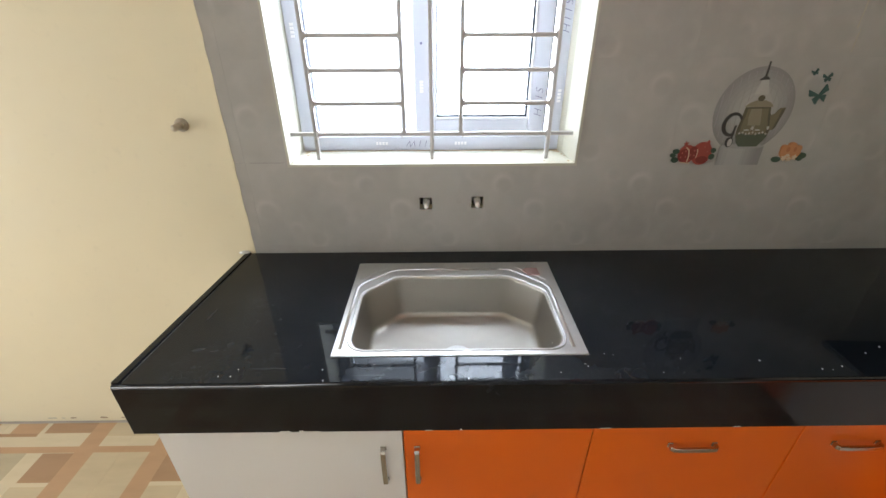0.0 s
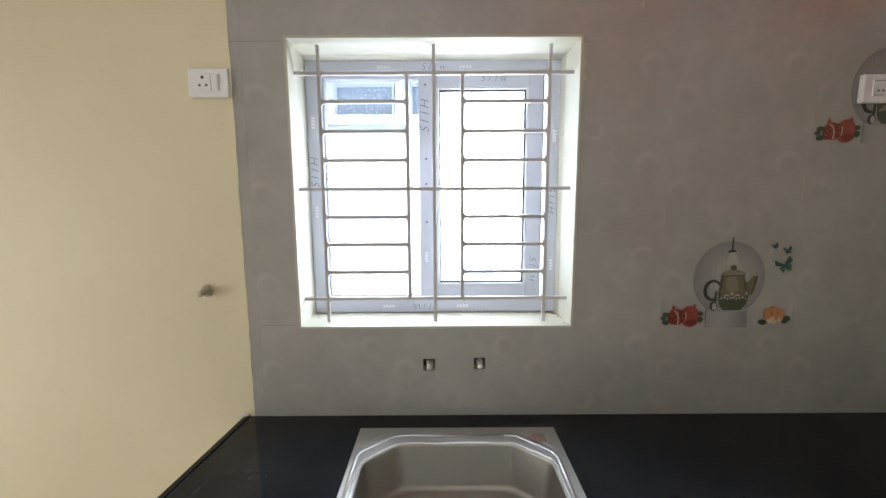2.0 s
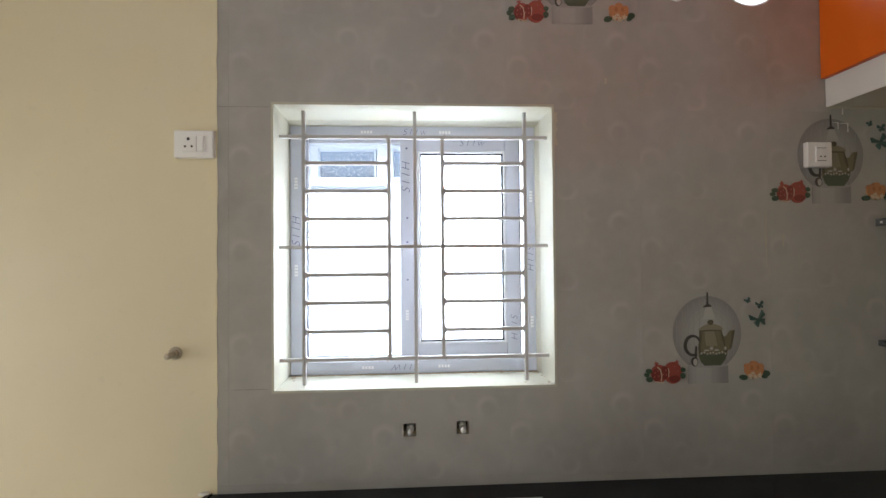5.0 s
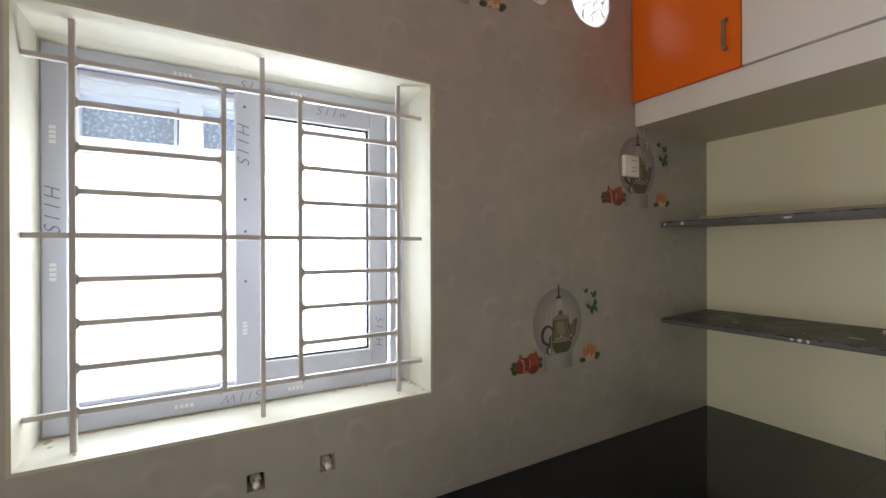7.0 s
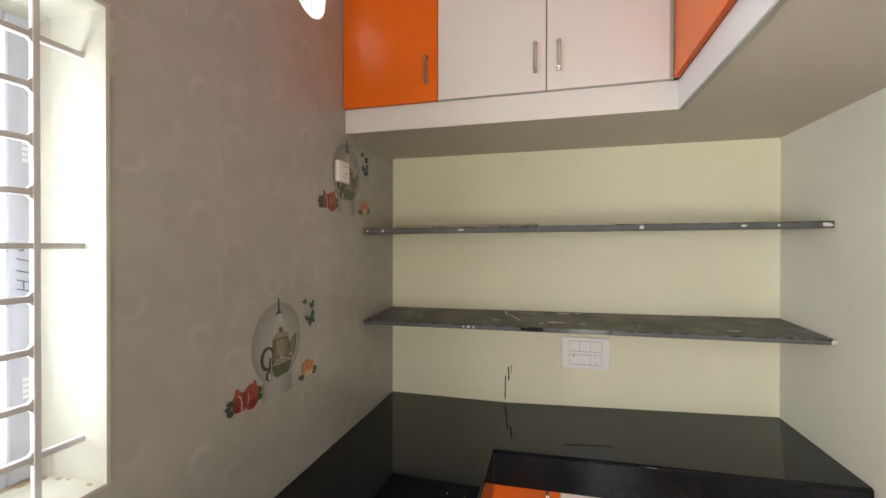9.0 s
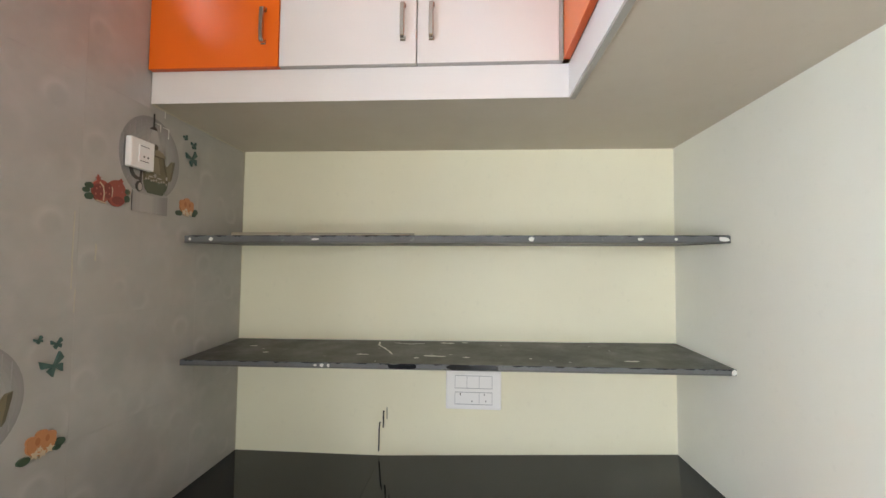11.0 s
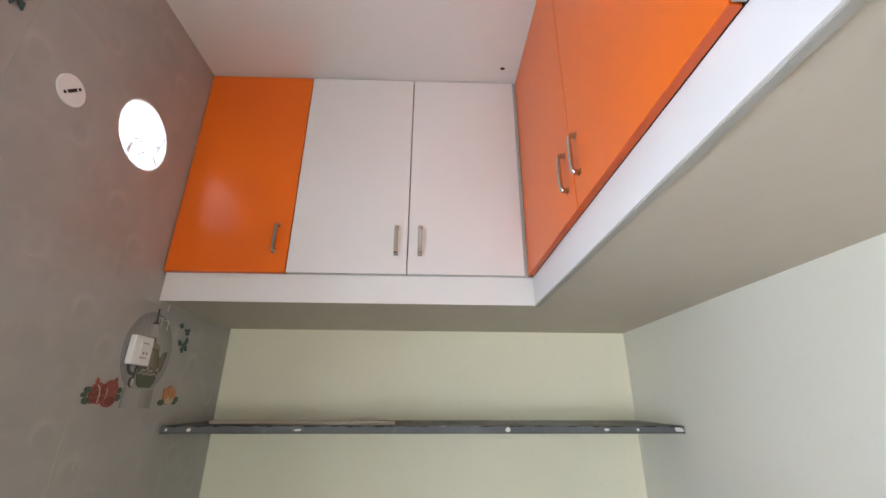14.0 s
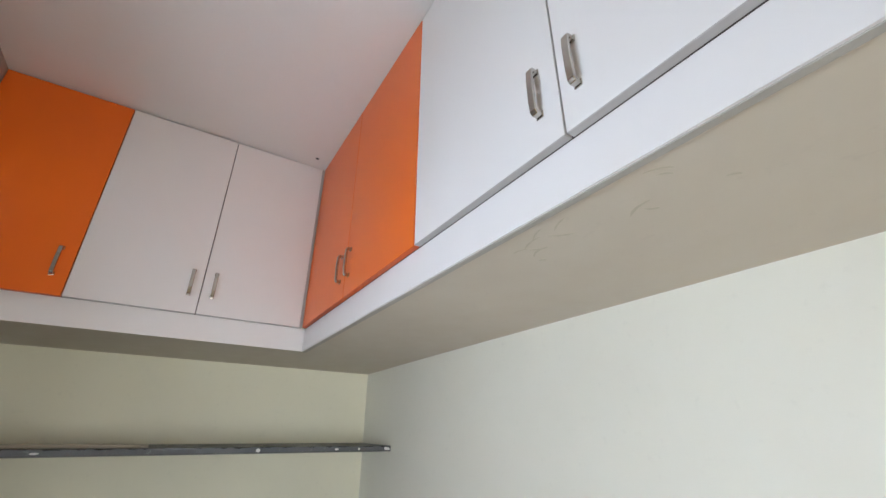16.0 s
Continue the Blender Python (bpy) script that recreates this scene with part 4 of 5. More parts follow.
# raised beads beside the bowl and two corner ledges
part("bead", tube([(x, y, Z - 0.0005) for x, y in shrink(inner, 1.022)] + [(shrink(inner, 1.022)[0][0], shrink(inner, 1.022)[0][1], Z - 0.0005)], 0.0035, 8, caps=False), M_STEEL, sink)
for pts in ([(-0.246, 0.852), (-0.246, 1.130), (-0.235, 1.155), (-0.150, 1.228), (-0.120, 1.236), (0.20, 1.236)], [(0.350, 0.852), (0.352, 1.120), (0.338, 1.150), (0.245, 1.232), (0.21, 1.236)]):
    part("pressed_line", tube([(x, y, Z - 0.0035) for x, y in pts], 0.0062, 10), M_STEEL, sink)
for tri in ([(-0.248, 1.175), (-0.160, 1.250), (-0.236, 1.250)], [(0.352, 1.165), (0.352, 1.250), (0.262, 1.250)]):
    part("corner_ledge", prism(rounded(tri, 0.01, 3), Z - 0.0002, Z + 0.0012, axis="z"), M_STEEL, sink)
part("label_sticker", prism([(0.282, 1.222), (0.300, 1.192), (0.338, 1.192), (0.334, 1.238), (0.300, 1.240)], Z + 0.001, Z + 0.002, axis="z"), M_STICKER, sink, "faded red maker's sticker")
dr = bmesh.new()
prism(ellipse(0.062, 0.990, 0.045, 0.045, 28), Z - 0.157, Z - 0.1535, dr, axis="z")
part("drain", dr, M_STEEL, sink)
dr = bmesh.new()
for k in range(8):
    a = 2 * math.pi * k / 8
    prism(ellipse(0.062 + 0.022 * math.cos(a), 0.990 + 0.022 * math.sin(a), 0.005, 0.005, 10), Z - 0.154, Z - 0.1530, dr, axis="z")
part("drain_hole", dr, M_SLOT, sink)


# ---- base cabinets ----
def base_body(x0, x1, y0, y1, parent, top_z=0.686):
    part("body", box((x0, y0, FLOOR + 0.08), (x1, y1, top_z), 0.001), M_WHITE, parent)


PF = 0.790
cab = thing("base_cabinet", "base cabinet under the sink with one white and one orange door", "cabinet", "base cabinets under the worktop")
bm = bmesh.new()
add_box(bm, (-0.722, PF, FLOOR), (-0.704, NY - 0.01, 0.8))
add_box(bm, (0.391, PF, FLOOR + 0.08), (0.409, NY - 0.01, 0.8))
add_box(bm, (-0.704, PF, FLOOR + 0.08), (0.391, NY - 0.01, FLOOR + 0.1))
add_box(bm, (-0.704, NY - 0.03, FLOOR + 0.1), (0.391, NY - 0.01, 0.8))
part("body", bm, M_WHITE, cab)
d = door(cab, (-0.722, PF - 0.02, FLOOR + 0.085), (-0.090 - G, PF - 0.001, 0.800), M_WHITE)
handle(d, (-0.144, PF - 0.02, 0.515), (0, -1, 0), (0, 0, 1), 0.14)
d = door(cab, (-0.090 + G, PF - 0.02, FLOOR + 0.085), (0.409 - G, PF - 0.001, 0.800), M_ORANGE)
handle(d, (-0.054, PF - 0.02, 0.515), (0, -1, 0), (0, 0, 1), 0.14)
cab = thing("base_cabinet", "orange pull-out base cabinet with a horizontal nickel handle", "cabinet", "base cabinets under the worktop")
base_body(0.411, 0.962, PF, NY - 0.01, cab, 0.8)
d = door(cab, (0.409 + G, PF - 0.02, FLOOR + 0.085), (0.964 - G, PF - 0.001, 0.800), M_ORANGE, "drawer_front")
handle(d, (0.684, PF - 0.02, 0.580), (0, -1, 0), (1, 0, 0), 0.128)
cab = thing("base_cabinet", "orange pull-out base cabinet beside the inner corner", "cabinet", "base cabinets under the worktop")
base_body(0.966, 1.537, PF, NY - 0.01, cab, 0.8)
d = door(cab, (0.964 + G, PF - 0.02, FLOOR + 0.085), (1.535, PF - 0.001, 0.800), M_ORANGE, "drawer_front")
handle(d, (1.126, PF - 0.02, 0.580), (0, -1, 0), (1, 0, 0), 0.128)
for y0, y1, m, word in ((PF - 0.022, 0.487, M_ORANGE, "orange"), (0.487, 0.130, M_WHITE, "white"), (0.130, -0.155, M_ORANGE, "orange"), (-0.155, SY + 0.004, M_WHITE, "white")):
    cab = thing("base_cabinet", word + " fronted base cabinet under the short arm of the worktop", "cabinet", "base cabinets under the worktop")
    base_body(1.561, EX - 0.002, y1 + 0.001, y0 - 0.001, cab, 0.8)
    d = door(cab, (1.541, y1 + G, FLOOR + 0.085), (1.560, y0 - G, 0.800), m)
    handle(d, (1.541, y1 + 0.05, 0.60), (-1, 0, 0), (0, 0, 1), 0.128)


# ---- wall fittings ----
sock = thing("wall_socket", "white three-pin socket and switch plate on the cream wall", "socket")
x0, x1, z0, z1 = -0.783, -0.656, 1.930, 2.019
part("plate", box((x0, 1.353, z0), (x1, CREAM_Y, z1), 0.005, 2), M_PLASTIC, sock)
part("insert", box((x0 + 0.028, 1.3505, z0 + 0.018), (x1 - 0.028, 1.354, z1 - 0.018), 0.001), M_PLASTIC, sock)
part("rocker", box((x1 - 0.052, 1.3475, z0 + 0.020), (x1 - 0.030, 1.352, z1 - 0.020), 0.002), M_PLASTIC, sock)
part("groove", box((x1 - 0.0545, 1.3500, z0 + 0.019), (x1 - 0.053, 1.351, z1 - 0.019)), M_SOCKETLINE, sock)
pins = bmesh.new()
for u, v, r in ((0.048, 0.060, 0.0048), (0.038, 0.036, 0.0036), (0.059, 0.036, 0.0036)):
    prism(ellipse(x0 + u, z0 + v, r, r, 14), 1.3498, 1.3515, pins)
part("pin_hole", pins, M_SLOT, sock)

sw = thing("wall_switch", "small white two-pin socket plate over the printed teapot", "socket")
x0, x1, z0, z1 = 1.335, 1.424, 1.902, 1.989
part("plate", box((x0, NY - 0.022, z0), (x1, NY - 0.003, z1), 0.004, 2), M_PLASTIC, sw)
part("insert", box((x0 + 0.028, NY - 0.0245, z0 + 0.018), (x1 - 0.022, NY - 0.021, z1 - 0.018), 0.001), M_PLASTIC, sw)
pins = bmesh.new()
for u in (0.045, 0.060):
    prism(ellipse(x0 + u, z0 + 0.036, 0.0028, 0.0028, 12), NY - 0.0252, NY - 0.024, pins)
add_box(pins, (x0 + 0.031, NY - 0.025, z0 + 0.0215), (x1 - 0.025, NY - 0.0242, z0 + 0.023))
add_box(pins, (x0 + 0.031, NY - 0.025, z1 - 0.022), (x1 - 0.025, NY - 0.0242, z1 - 0.0205))
part("pin_hole", pins, M_SLOT, sw)

big = thing("switch_board", "white double-row switch board under the lower shelf", "switch")
y0, y1, z0, z1 = 0.254, 0.478, 1.050, 1.204
part("plate", box((EX - 0.012, y0, z0), (EX, y1, z1), 0.004, 2), M_PLASTIC, big)
for a, b in ((0.084, 0.136), (0.020, 0.070)):
    ln = bmesh.new()
    add_box(ln, (EX - 0.0132, y0 + 0.036, z0 + a), (EX - 0.0118, y1 - 0.036, z0 + a + 0.002))
    add_box(ln, (EX - 0.0132, y0 + 0.036, z0 + b - 0.002), (EX - 0.0118, y1 - 0.036, z0 + b))
    for u in (0.036, y1 - y0 - 0.038) + ((0.088,) if a < 0.05 else (0.088, 0.138)):
        add_box(ln, (EX - 0.0132, y0 + u, z0 + a + 0.002), (EX - 0.0118, y0 + u + 0.0015, z0 + b - 0.002))
    part("groove", ln, M_SOCKETLINE, big)
marks = bmesh.new()
for u, v in ((0.062, 0.035), (0.068, 0.060), (0.118, 0.034), (0.165, 0.058), (0.165, 0.063)):
    prism(ellipse(y0 + u, z0 + v, 0.002, 0.003, 8), EX - 0.0135, EX - 0.0118, marks, axis="x")
part("pin_hole", marks, M_SLOT, big)

wire = thing("loose_wire", "two short black wire ends sticking out above the worktop", "wire")
part("wire", tube([(EX, 0.735, 1.03), (EX - 0.010, 0.734, 1.012), (EX - 0.012, 0.733, 0.99), (EX - 0.006, 0.735, 0.965)], 0.0032, 6), M_WIRE, wire)
part("wire", tube([(EX, 0.750, 0.985), (EX - 0.010, 0.751, 0.955), (EX - 0.010, 0.751, 0.90), (EX - 0.008, 0.752, 0.870)], 0.0028, 6), M_WIRE, wire)
part("wire", tube([(EX, 0.722, 1.045), (EX - 0.008, 0.720, 1.03), (EX - 0.010, 0.719, 1.00)], 0.0014, 6), M_WIRE, wire)

jack = thing("round_outlet", "round white outlet cover with a dark slot, high on the tiles", "outlet")
part("plate", prism(ellipse(0.893, 2.518, 0.040, 0.040, 36), NY - 0.006, NY - 0.0001), M_PLASTIC, jack)
sl = bmesh.new()
ca, sa = math.cos(radians(47)), math.sin(radians(47))
prism([(0.893 + u * ca - v * sa, 2.518 + u * sa + v * ca) for u, v in ((-0.014, -0.004), (0.014, -0.004), (0.014, 0.004), (-0.014, 0.004))], NY - 0.0072, NY - 0.0058, sl)
for s in (-1, 1):
    prism(ellipse(0.893 + s * 0.024 * ca, 2.518 + s * 0.024 * sa, 0.004, 0.004, 12), NY - 0.0072, NY - 0.0058, sl)
part("slot", sl, M_SLOT, jack)

# exhaust opening: sleeve and crumpled clear sheet
vent = thing("exhaust_opening", "round exhaust opening covered with crumpled clear plastic", "vent")
bm = bmesh.new()
n = 40
cx, cz, r = HOLE
ringpts = [(cx + r * math.cos(2 * math.pi * i / n), cz + r * math.sin(2 * math.pi * i / n)) for i in range(n)]
r2 = [(cx + (r - 0.004) * math.cos(2 * math.pi * i / n), cz + (r - 0.004) * math.sin(2 * math.pi * i / n)) for i in range(n)]
va = [[bm.verts.new((x, y, z)) for x, z in pts] for pts, y in ((r2, NY + 0.0005), (ringpts, NY + 0.0005), (ringpts, 1.60), (r2, 1.60))]
for k in range(4):
    one, two = va[k], va[(k + 1) % 4]
    for i in range(n):
        bm.faces.new((one[i], one[(i + 1) % n], two[(i + 1) % n], two[i]))
bmesh.ops.recalc_face_normals(bm, faces=bm.faces[:])
part("sleeve", bm, M_PLASTIC, vent)
bm = bmesh.new()
rnd = random.Random(9)
grid = {}
for a in range(9):
    for i in range(n):
        rr = (r - 0.0045) * a / 8
        x, z = cx + rr * math.cos(2 * math.pi * i / n), cz + rr * math.sin(2 * math.pi * i / n)
        y = NY + 0.008 + (0.010 * noise.noise(Vector((x * 22, z * 12, 0.4))) + 0.002 * noise.noise(Vector((x * 45, z * 30, 3))))
        grid[a, i] = bm.verts.new((x, y, z)) if a or i == 0 else grid[0, 0]
for a in range(8):
    for i in range(n):
        vs = [grid[a, i], grid[a, (i + 1) % n] if a else grid[0, 0], grid[a + 1, (i + 1) % n], grid[a + 1, i]]
        bm.faces.new(list(dict.fromkeys(vs)))
bmesh.ops.solidify(bm, geom=bm.faces[:], thickness=0.0008)
sh = part("plastic_sheet", bm, M_SHEET, vent)
sh.visible_shadow = False

rnd = random.Random(5)
for k in range(15):                 # folds in the sheet, most of them low down
    a, rr, l = rnd.uniform(-2.6, 0.6), (r - 0.008) * rnd.uniform(0.25, 0.95), rnd.uniform(0.014, 0.040)
    turn, w, bend = rnd.uniform(0.6, 2.4), rnd.uniform(0.0012, 0.0034), rnd.uniform(-0.006, 0.006)
    up, dn = [], []
    for i in range(9):
        u = -1 + i / 4
        q, t = bend * (1 - u * u), w * (1 - u * u) * rnd.uniform(0.5, 1.2) + 0.0002
        for side, v in ((up, q + t), (dn, q - t)):
            x, z = rr * math.cos(a) + u * l * math.cos(turn) - v * math.sin(turn), rr * math.sin(a) + u * l * math.sin(turn) + v * math.cos(turn)
            f = min(1.0, (r - 0.006) / max(0.001, math.hypot(x, z)))
            side.append((cx + x * f, cz + z * f))
    part("fold", prism(up + dn[::-1], NY - 0.0034, NY - 0.0030), M_FOLD, vent).visible_shadow = False

# tap inlets in their square cut-outs
for x, z in ((-0.035, 1.034), (0.141, 1.037)):
    inl = thing("tap_inlet", "plugged white pipe end in a square cut in the tiles", "pipe", "tap inlets above the sink")
    bm = bmesh.new()
    hs = 0.0208
    add_box(bm, (x - hs, 1.4135, z - hs), (x + hs, 1.4195, z + hs))
    part("mortar", bm, M_MORTAR, inl)
    part("pipe", tube([(x + 0.001, 1.413, z - 0.004), (x + 0.001, 1.385, z - 0.004)], 0.0125, 16), M_PLASTIC, inl)
    part("plug", tube([(x + 0.001, 1.3845, z - 0.004), (x + 0.001, 1.372, z - 0.007), (x + 0.001, 1.3615, z - 0.009)], 0.0082, 14), M_PLASTIC, inl)

scuff = thing("paint_scuff", "faint grey scuffs and specks on the underside of the loft", "scuff")
rnd = random.Random(21)
for x, y, l, w, bend in ((0.05, 0.030, 0.030, 0.0022, 0.006), (0.018, 0.048, 0.024, 0.0018, 0.004), (-0.010, 0.012, 0.026, 0.0022, -0.005), (0.075, -0.012, 0.022, 0.0025, 0.006), (0.060, 0.002, 0.018, 0.0020, -0.004),
                         (0.100, -0.048, 0.008, 0.0022, 0.002), (-0.035, 0.045, 0.024, 0.0018, 0.003), (0.090, 0.022, 0.020, 0.0016, 0.005), (-0.148, -0.025, 0.028, 0.0028, 0.007), (-0.160, -0.040, 0.012, 0.0022, -0.003),
                         (-0.229, 0.050, 0.020, 0.0020, 0.005), (-0.228, 0.033, 0.012, 0.0016, 0.003), (-0.282, -0.051, 0.010, 0.0018, 0.002)):
    n, turn = 8, rnd.uniform(-0.5, 0.9)
    up, dn = [], []
    for i in range(n + 1):
        u = -1 + 2 * i / n
        a, b, k = u * l, bend * (1 - u * u), w * (1 - abs(u) ** 3) * rnd.uniform(0.5, 1.2) + 0.0003
        for side, q in ((up, b + k), (dn, b - k)):
            side.append((x + a * math.cos(turn) - q * math.sin(turn), y + a * math.sin(turn) + q * math.cos(turn)))
    part("mark", prism(up + dn[::-1], SOFFIT - 0.0006, SOFFIT + 0.0004, axis="z"), M_SCUFF, scuff)
hook = thing("ceiling_anchor", "small dark anchor hole in the ceiling beside the cabinets", "anchor")
part("hole", prism(ellipse(1.330, 0.187, 0.006, 0.009, 12), CEIL - 0.003, CEIL + 0.001, axis="z"), M_SLOT, hook)

smear = thing("cement_smear", "thin pale cement smears dried on the grey wall tiles", "cement smear")
rnd = random.Random(12)
for x, z0, z1, w in ((1.199, 1.56, 1.752, 0.003), (1.210, 1.50, 1.56, 0.002), (1.262, 1.63, 1.675, 0.004), (0.640, 2.19, 2.21, 0.006), (0.462, 1.98, 2.09, 0.012), (0.456, 1.78, 1.83, 0.005)):
    n = 8
    side = [(x + rnd.uniform(-w, w) * 0.4 - w / 2, z0 + (z1 - z0) * i / n) for i in range(n + 1)]
    back = [(x + rnd.uniform(-w, w) * 0.4 + w / 2, z1 - (z1 - z0) * i / n) for i in range(n + 1)]
    part("smear", prism(side + back, NY - 0.0006, NY + 0.0003), M_SMEAR, smear)
n = 60
edge = [(TILE_X0 - 0.001 + rnd.uniform(0.0, 0.004), CT + (CEIL - CT) * i / n) for i in range(n + 1)]
structure(part("paint_line", prism(edge + [(TILE_X0 - 0.009, CEIL), (TILE_X0 - 0.009, CT)], NY - 0.0010, CREAM_Y), M_CREAM), "uneven cream paint edge beside the tiles")

overlap = thing("paint_overlap", "ragged white paint edge where the window reveal meets the tiles", "paint edge")
for x0, z0, x1, z1 in ((WX0, WZ0 - 0.003, WX1, WZ0 - 0.003), (WX1 + 0.003, WZ0, WX1 + 0.003, WZ1), (WX0 - 0.003, WZ0, WX0 - 0.003, WZ1), (WX0, WZ1 + 0.003, WX1, WZ1 + 0.003)):
    horizontal = abs(x1 - x0) > 0.1
    m = 70
    inner_side = [(x0 + (x1 - x0) * i / m, z0 + (z1 - z0) * i / m) for i in range(m + 1)]
    mid = ((WX0 + WX1) / 2, (WZ0 + WZ1) / 2)
    outer_side = []
    for i, (x, z) in enumerate(inner_side):
        d = 0.0045 + 0.0035 * noise.noise(Vector((x * 9, z * 9, 1.0))) + rnd.uniform(0, 0.0015)
        outer_side.append((x, z + math.copysign(d, z0 - mid[1])) if horizontal else (x + math.copysign(d, x0 - mid[0]), z))
    part("smear", prism(inner_side + outer_side[::-1], NY - 0.0008, NY + 0.0004), M_REVEAL, overlap)
runs = thing("paint_run", "thin white paint runs on the tiles under the loft", "paint run")
for x0, z0, z1, w in ((1.487, 2.117, 2.090, 0.0022), (1.469, 2.062, 2.030, 0.0022), (1.505, 2.061, 2.028, 0.0024)):
    part("run", prism([(x0 - w, z0), (x0 + w, z0), (x0 + w * 0.7, (z0 + z1) / 2), (x0 + w, z1 + 0.004), (x0, z1), (x0 - w, z1 + 0.004), (x0 - w * 0.6, (z0 + z1) / 2)], NY - 0.0009, NY + 0.0004), M_PLASTER, runs)
for x0, x1, z in ((1.446, 1.471, 2.063), (1.478, 1.507, 2.060)):
    part("run", prism([(x0, z - 0.0005), (x1, z - 0.0010), (x1, z + 0.0015), (x0, z + 0.0010)], NY - 0.0008, NY + 0.0004), M_PLASTER, runs)
caulk = thing("corner_caulk", "ragged pale paint line round the tile corner under the loft", "paint edge")
m = 40
low = [(1.43 + (EX - 0.001 - 1.43) * i / m, SOFFIT - 0.004 - 0.004 * abs(noise.noise(Vector((i * 0.5, 2, 0)))) - rnd.uniform(0, 0.0015)) for i in range(m + 1)]
part("top_line", prism(low + [(EX - 0.001, SOFFIT), (1.43, SOFFIT)], NY - 0.0009, NY + 0.0004), M_SMEAR, caulk)
side = [(EX - 0.003 - 0.004 * abs(noise.noise(Vector((i * 0.45, 5, 0)))) - rnd.uniform(0, 0.0015), CT + 0.01 + (SOFFIT - 0.01 - CT) * i / m) for i in range(m + 1)]
part("corner_line", prism(side + [(EX - 0.0005, SOFFIT), (EX - 0.0005, CT + 0.01)], NY - 0.0010, NY + 0.0004), M_SMEAR, caulk)
joint = thing("open_tile_joint", "thin dark open joint between the grey tiles beside the window", "tile joint")
rnd = random.Random(8)
for x0, x1, z in ((TILE_X0 + 0.004, WX0 - 0.012, 2.1005), (-0.60, WX0 - 0.02, 1.1805)):
    m = 14
    low = [(x0 + (x1 - x0) * i / m, z - rnd.uniform(0.0002, 0.0009)) for i in range(m + 1)]
    high = [(x0 + (x1 - x0) * i / m, z + rnd.uniform(0.0002, 0.0009)) for i in range(m + 1)]
    part("joint_line", prism(low + high[::-1], NY - 0.0004, NY + 0.0004), M_JOINT, joint)
chips2 = thing("wall_chips", "small chips and brown scuffs along the foot of the cream wall", "paint chips")
for k in range(16):
    x, r = rnd.uniform(-1.9, -0.8), rnd.uniform(0.003, 0.012)
    part("chip", prism([(x + r * 2 * math.cos(a) * rnd.uniform(0.6, 1.2), FLOOR + 0.012 + r * 0.6 * math.sin(a) * rnd.uniform(0.5, 1.2)) for a in (0, 0.9, 1.9, 2.8, 3.7, 4.6, 5.5)], CREAM_Y - 0.0007, CREAM_Y + 0.0003), M_GRIME if k % 2 else M_SMEAR, chips2)

putty = thing("putty_lump", "small lump of white putty where the worktop meets the cream wall", "putty")
bm = bmesh.new()
bmesh.ops.create_icosphere(bm, subdivisions=2, radius=1)
for v in bm.verts:
    v.co = Vector((-0.690 + v.co.x * 0.020, NY - 0.004 + v.co.y * 0.010, CT + 0.004 + v.co.z * 0.008)) + Vector((0.004, 0.002, 0.003)) * noise.noise(v.co * 2.3)
part("lump", bm, M_PLASTER, putty)

pipe = thing("pipe_stub", "short metal pipe stub with a flange on the cream wall", "pipe")
part("flange", tube([(-0.788, CREAM_Y, 1.301), (-0.788, CREAM_Y - 0.004, 1.301)], 0.021, 24), M_BRASS, pipe)
part("nut", tube([(-0.788, CREAM_Y - 0.004, 1.301), (-0.788, CREAM_Y - 0.016, 1.301)], 0.014, 6), M_BRASS, pipe)
part("stub", tube([(-0.788, CREAM_Y - 0.016, 1.301), (-0.788, CREAM_Y - 0.046, 1.300)], 0.010, 14), M_BRASS, pipe)

# ---- outside ----
structure(part("ground", box((-400, 1.61, -0.9), (400, 400, -0.35)), M_GROUND), "bare concrete alley between the houses")
house = thing("neighbour_house", "sunlit white rendered house across a narrow alley", "house")
fy = 2.30
wl = part("wall", box((-6, fy, -0.35), (6, fy + 6, 6.4)), M_FACADE, house)
carve(wl, [box((-0.60, fy - 0.1, 2.03), (-0.232, fy + 0.12, 2.225)), box((-0.155, fy - 0.1, 2.03), (0.36, fy + 0.12, 2.225))])
part("ledge", box((-0.75, fy - 0.05, 1.985), (-0.18, fy, 2.010), 0.004), M_FACADE, house)
part("ledge", box((-0.80, fy - 0.06, 2.285), (0.60, fy, 2.30), 0.004), M_FACADE, house)
part("parapet", box((-6, fy - 0.05, 6.4), (6, fy + 0.15, 6.9)), M_FACADE, house)
for x0, x1, split in ((-0.60, -0.232, -0.252), (-0.155, 0.36, 0.09)):
    hw = part("window", box((x0, fy + 0.10, 2.03), (x1, fy + 0.118, 2.225)), M_FARGLASS, house)
    fr = bmesh.new()
    add_box(fr, (x0, fy + 0.02, 2.03), (x0 + (0.033 if x0 < -0.5 else 0.006), fy + 0.099, 2.225))
    add_box(fr, (x1 - 0.006, fy + 0.02, 2.03), (x1, fy + 0.099, 2.225))
    add_box(fr, (x0, fy + 0.019, 2.03), (x1, fy + 0.099, 2.046))
    add_box(fr, (x0, fy + 0.019, 2.208), (x1, fy + 0.099, 2.225))
    add_box(fr, (split - 0.006, fy + 0.05, 2.046), (split + 0.006, fy + 0.099, 2.208))
    part("frame", fr, M_FACADE, hw)

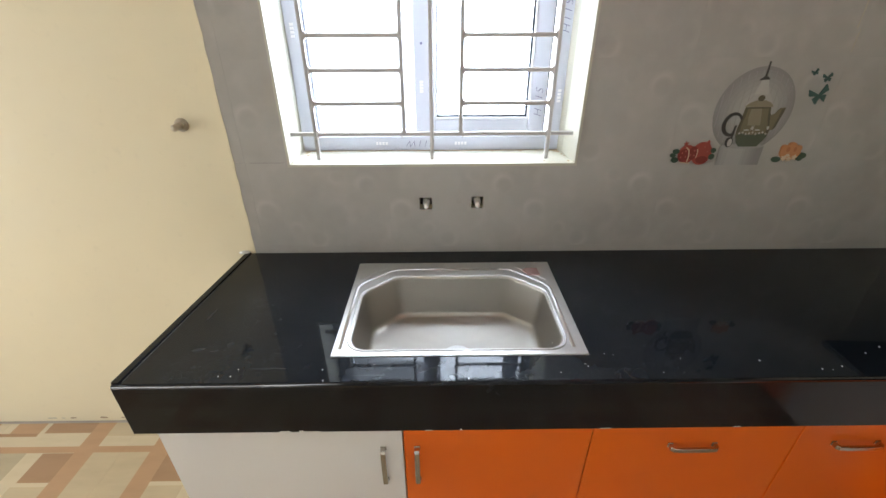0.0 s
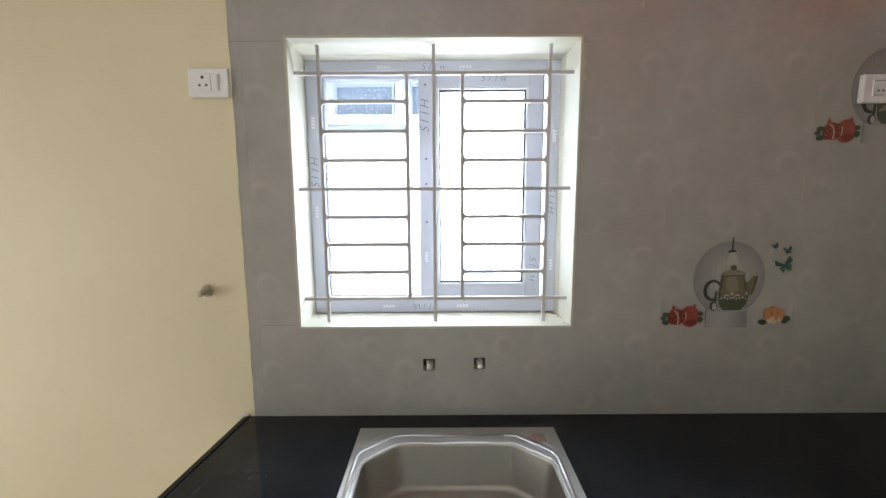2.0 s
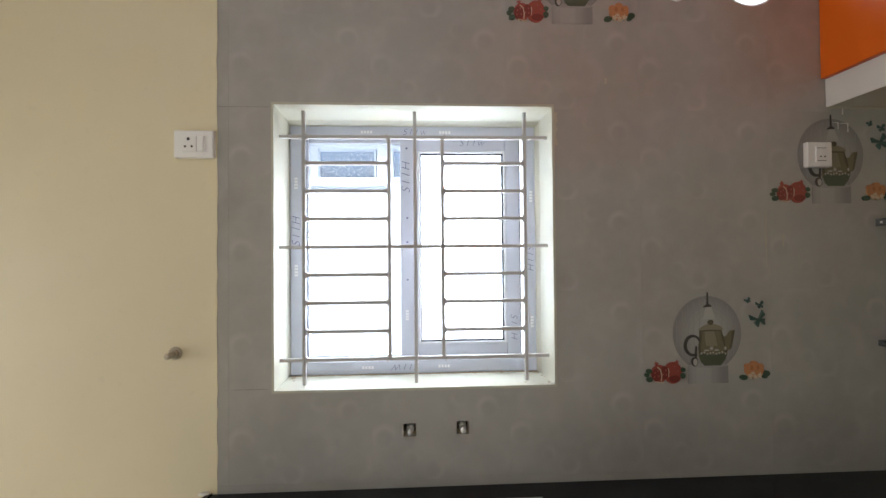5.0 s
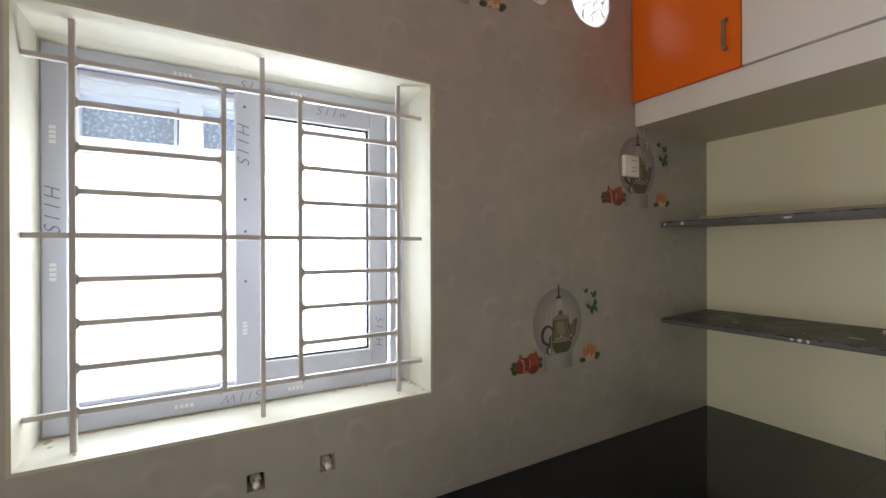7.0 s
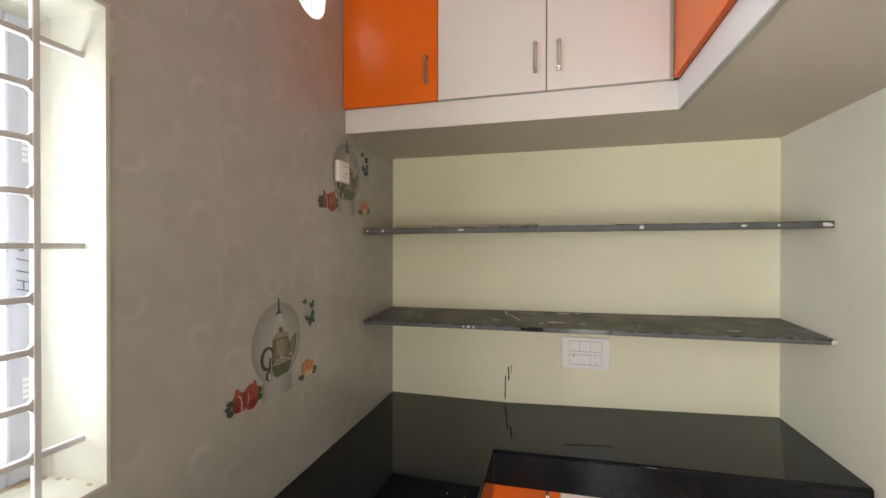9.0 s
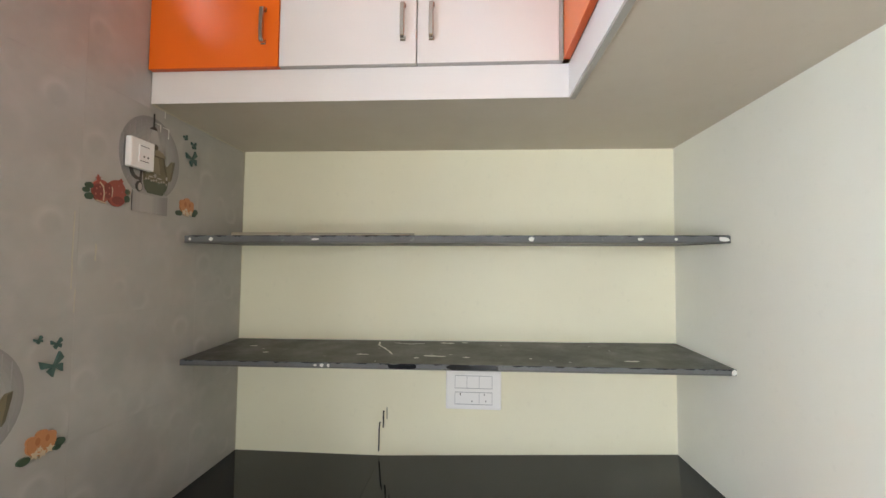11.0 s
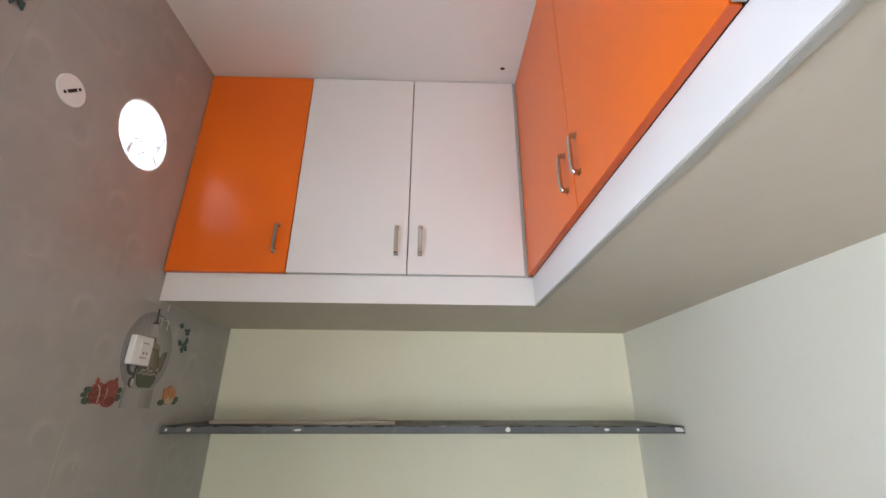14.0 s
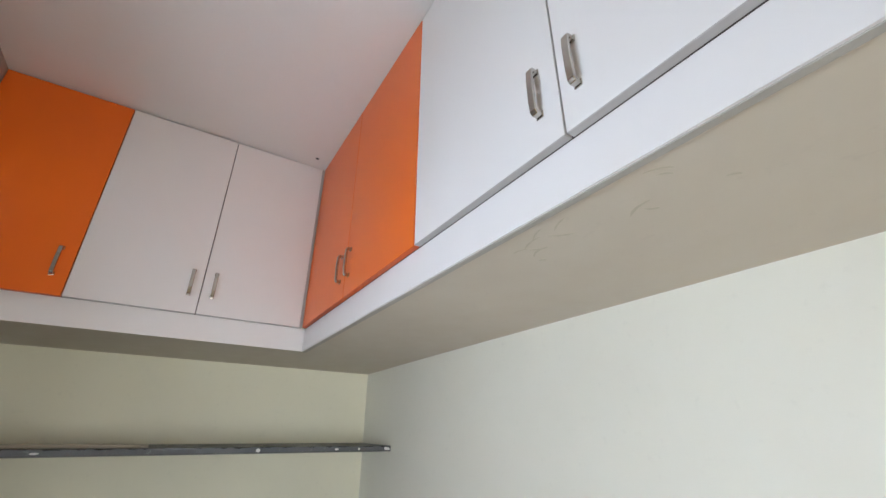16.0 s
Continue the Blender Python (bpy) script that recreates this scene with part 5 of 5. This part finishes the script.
# ---- wall tiles and floor tiles ----
grout = part("grout_bed", box((TILE_X0, NY + 0.0006, CT - 0.03), (EX, CREAM_Y - 0.0003, CEIL)), M_GROUT, wall)
cuts = [lambda: box((WX0 - L, 1.2, WZ0 - L), (WX1 + L, 1.8, WZ1 + L)), lambda: prism(ellipse(HOLE[0], HOLE[1], HOLE[2], HOLE[2], 48), 1.2, 1.8),
        lambda: box((-0.056, 1.2, 1.014), (-0.014, 1.42, 1.057)), lambda: box((0.120, 1.2, 1.017), (0.161, 1.42, 1.060))]
spans = [(WX0 - L, WX1 + L, WZ0 - L, WZ1 + L), (HOLE[0] - 0.12, HOLE[0] + 0.12, HOLE[1] - 0.12, HOLE[1] + 0.12), (-0.056, -0.014, 1.014, 1.057), (0.120, 0.161, 1.017, 1.060)]
carve(grout, [c() for c in cuts])
rnd = random.Random(2)
for i in range(-4, 3):
    for k in range(-2, 7):
        x0, x1 = max(TX + i * TW, TILE_X0), min(TX + (i + 1) * TW, EX)
        z0, z1 = max(TZ + k * TH, CT - 0.03), min(TZ + (k + 1) * TH, CEIL)
        if x1 - x0 < 0.01 or z1 - z0 < 0.01:
            continue
        if x0 > WX0 and x1 < WX1 and z0 > WZ0 and z1 < WZ1:
            continue
        j = 0.0002
        t = part("tile", box((x0 + j, NY, z0 + j), (x1 - j, NY + 0.0005, z1 - j)), M_TILE, wall)
        hit = [c() for c, s in zip(cuts, spans) if s[0] < x1 and s[1] > x0 and s[2] < z1 and s[3] > z0]
        if hit:
            carve(t, hit)

FT = 0.6
pat = [(0.00, 0.40, 0.20, 0.60, 1), (0.04, 0.17, 0.546, 0.60, 2), (0.193, 0.403, 0.547, 0.60, 3), (0.0, 0.17, 0.53, 0.546, 3), (0.40, 0.48, 0.0, 0.60, 2),
       (0.0, 0.60, 0.449, 0.479, 2), (0.0, 0.20, 0.10, 0.449, 4), (0.20, 0.26, 0.10, 0.449, 1), (0.27, 0.40, 0.317, 0.447, 3), (0.26, 0.40, 0.0, 0.30, 0),
       (0.48, 0.60, 0.479, 0.53, 1), (0.48, 0.60, 0.545, 0.60, 0), (0.48, 0.60, 0.25, 0.449, 0), (0.0, 0.26, 0.04, 0.10, 3), (0.48, 0.60, 0.05, 0.20, 4)]


def floor_tile(flip):
    xs = sorted({0.0, FT} | {v for r in pat for v in r[:2]})
    ys = sorted({0.0, FT} | {v for r in pat for v in r[2:4]})
    bm = bmesh.new()
    g = [[bm.verts.new(((x if not flip else FT - x) * 0.9985 + 0.0005, y * 0.9985 + 0.0005, 0)) for y in ys] for x in xs]
    for a in range(len(xs) - 1):
        for b in range(len(ys) - 1):
            f = bm.faces.new((g[a][b], g[a + 1][b], g[a + 1][b + 1], g[a][b + 1]))
            cxm, cym = (xs[a] + xs[a + 1]) / 2, (ys[b] + ys[b + 1]) / 2
            for x0, x1, y0, y1, m in pat:
                if x0 < cxm < x1 and y0 < cym < y1:
                    f.material_index = m
    bmesh.ops.recalc_face_normals(bm, faces=bm.faces[:])
    if bm.faces[0].normal.z < 0:
        bmesh.ops.reverse_faces(bm, faces=bm.faces[:])
    r = bmesh.ops.extrude_face_region(bm, geom=bm.faces[:])
    for v in r["geom"]:
        if isinstance(v, bmesh.types.BMVert):
            v.co.z += 0.0
    for v in set(bm.verts) - {v for v in r["geom"] if isinstance(v, bmesh.types.BMVert)}:
        v.co.z = -0.007
    return mesh_of("floor_tile", bm, [F_BEIGE, F_LIGHT, F_TERRA, F_BROWN, F_OLIVE])


kinds = [floor_tile(False), floor_tile(True)]
for i in range(-2, 7):
    for k in range(-7, 1):
        x, y = -1.95 + i * FT, 0.757 + k * FT
        if x + FT > EX or y < -3.0 or (x > -1.4 and y < SY - 0.7):
            continue
        ob = new("floor_tile", kinds[(i + k) % 2])
        ob.location = (x, y, FLOOR)
        ob.parent = floor
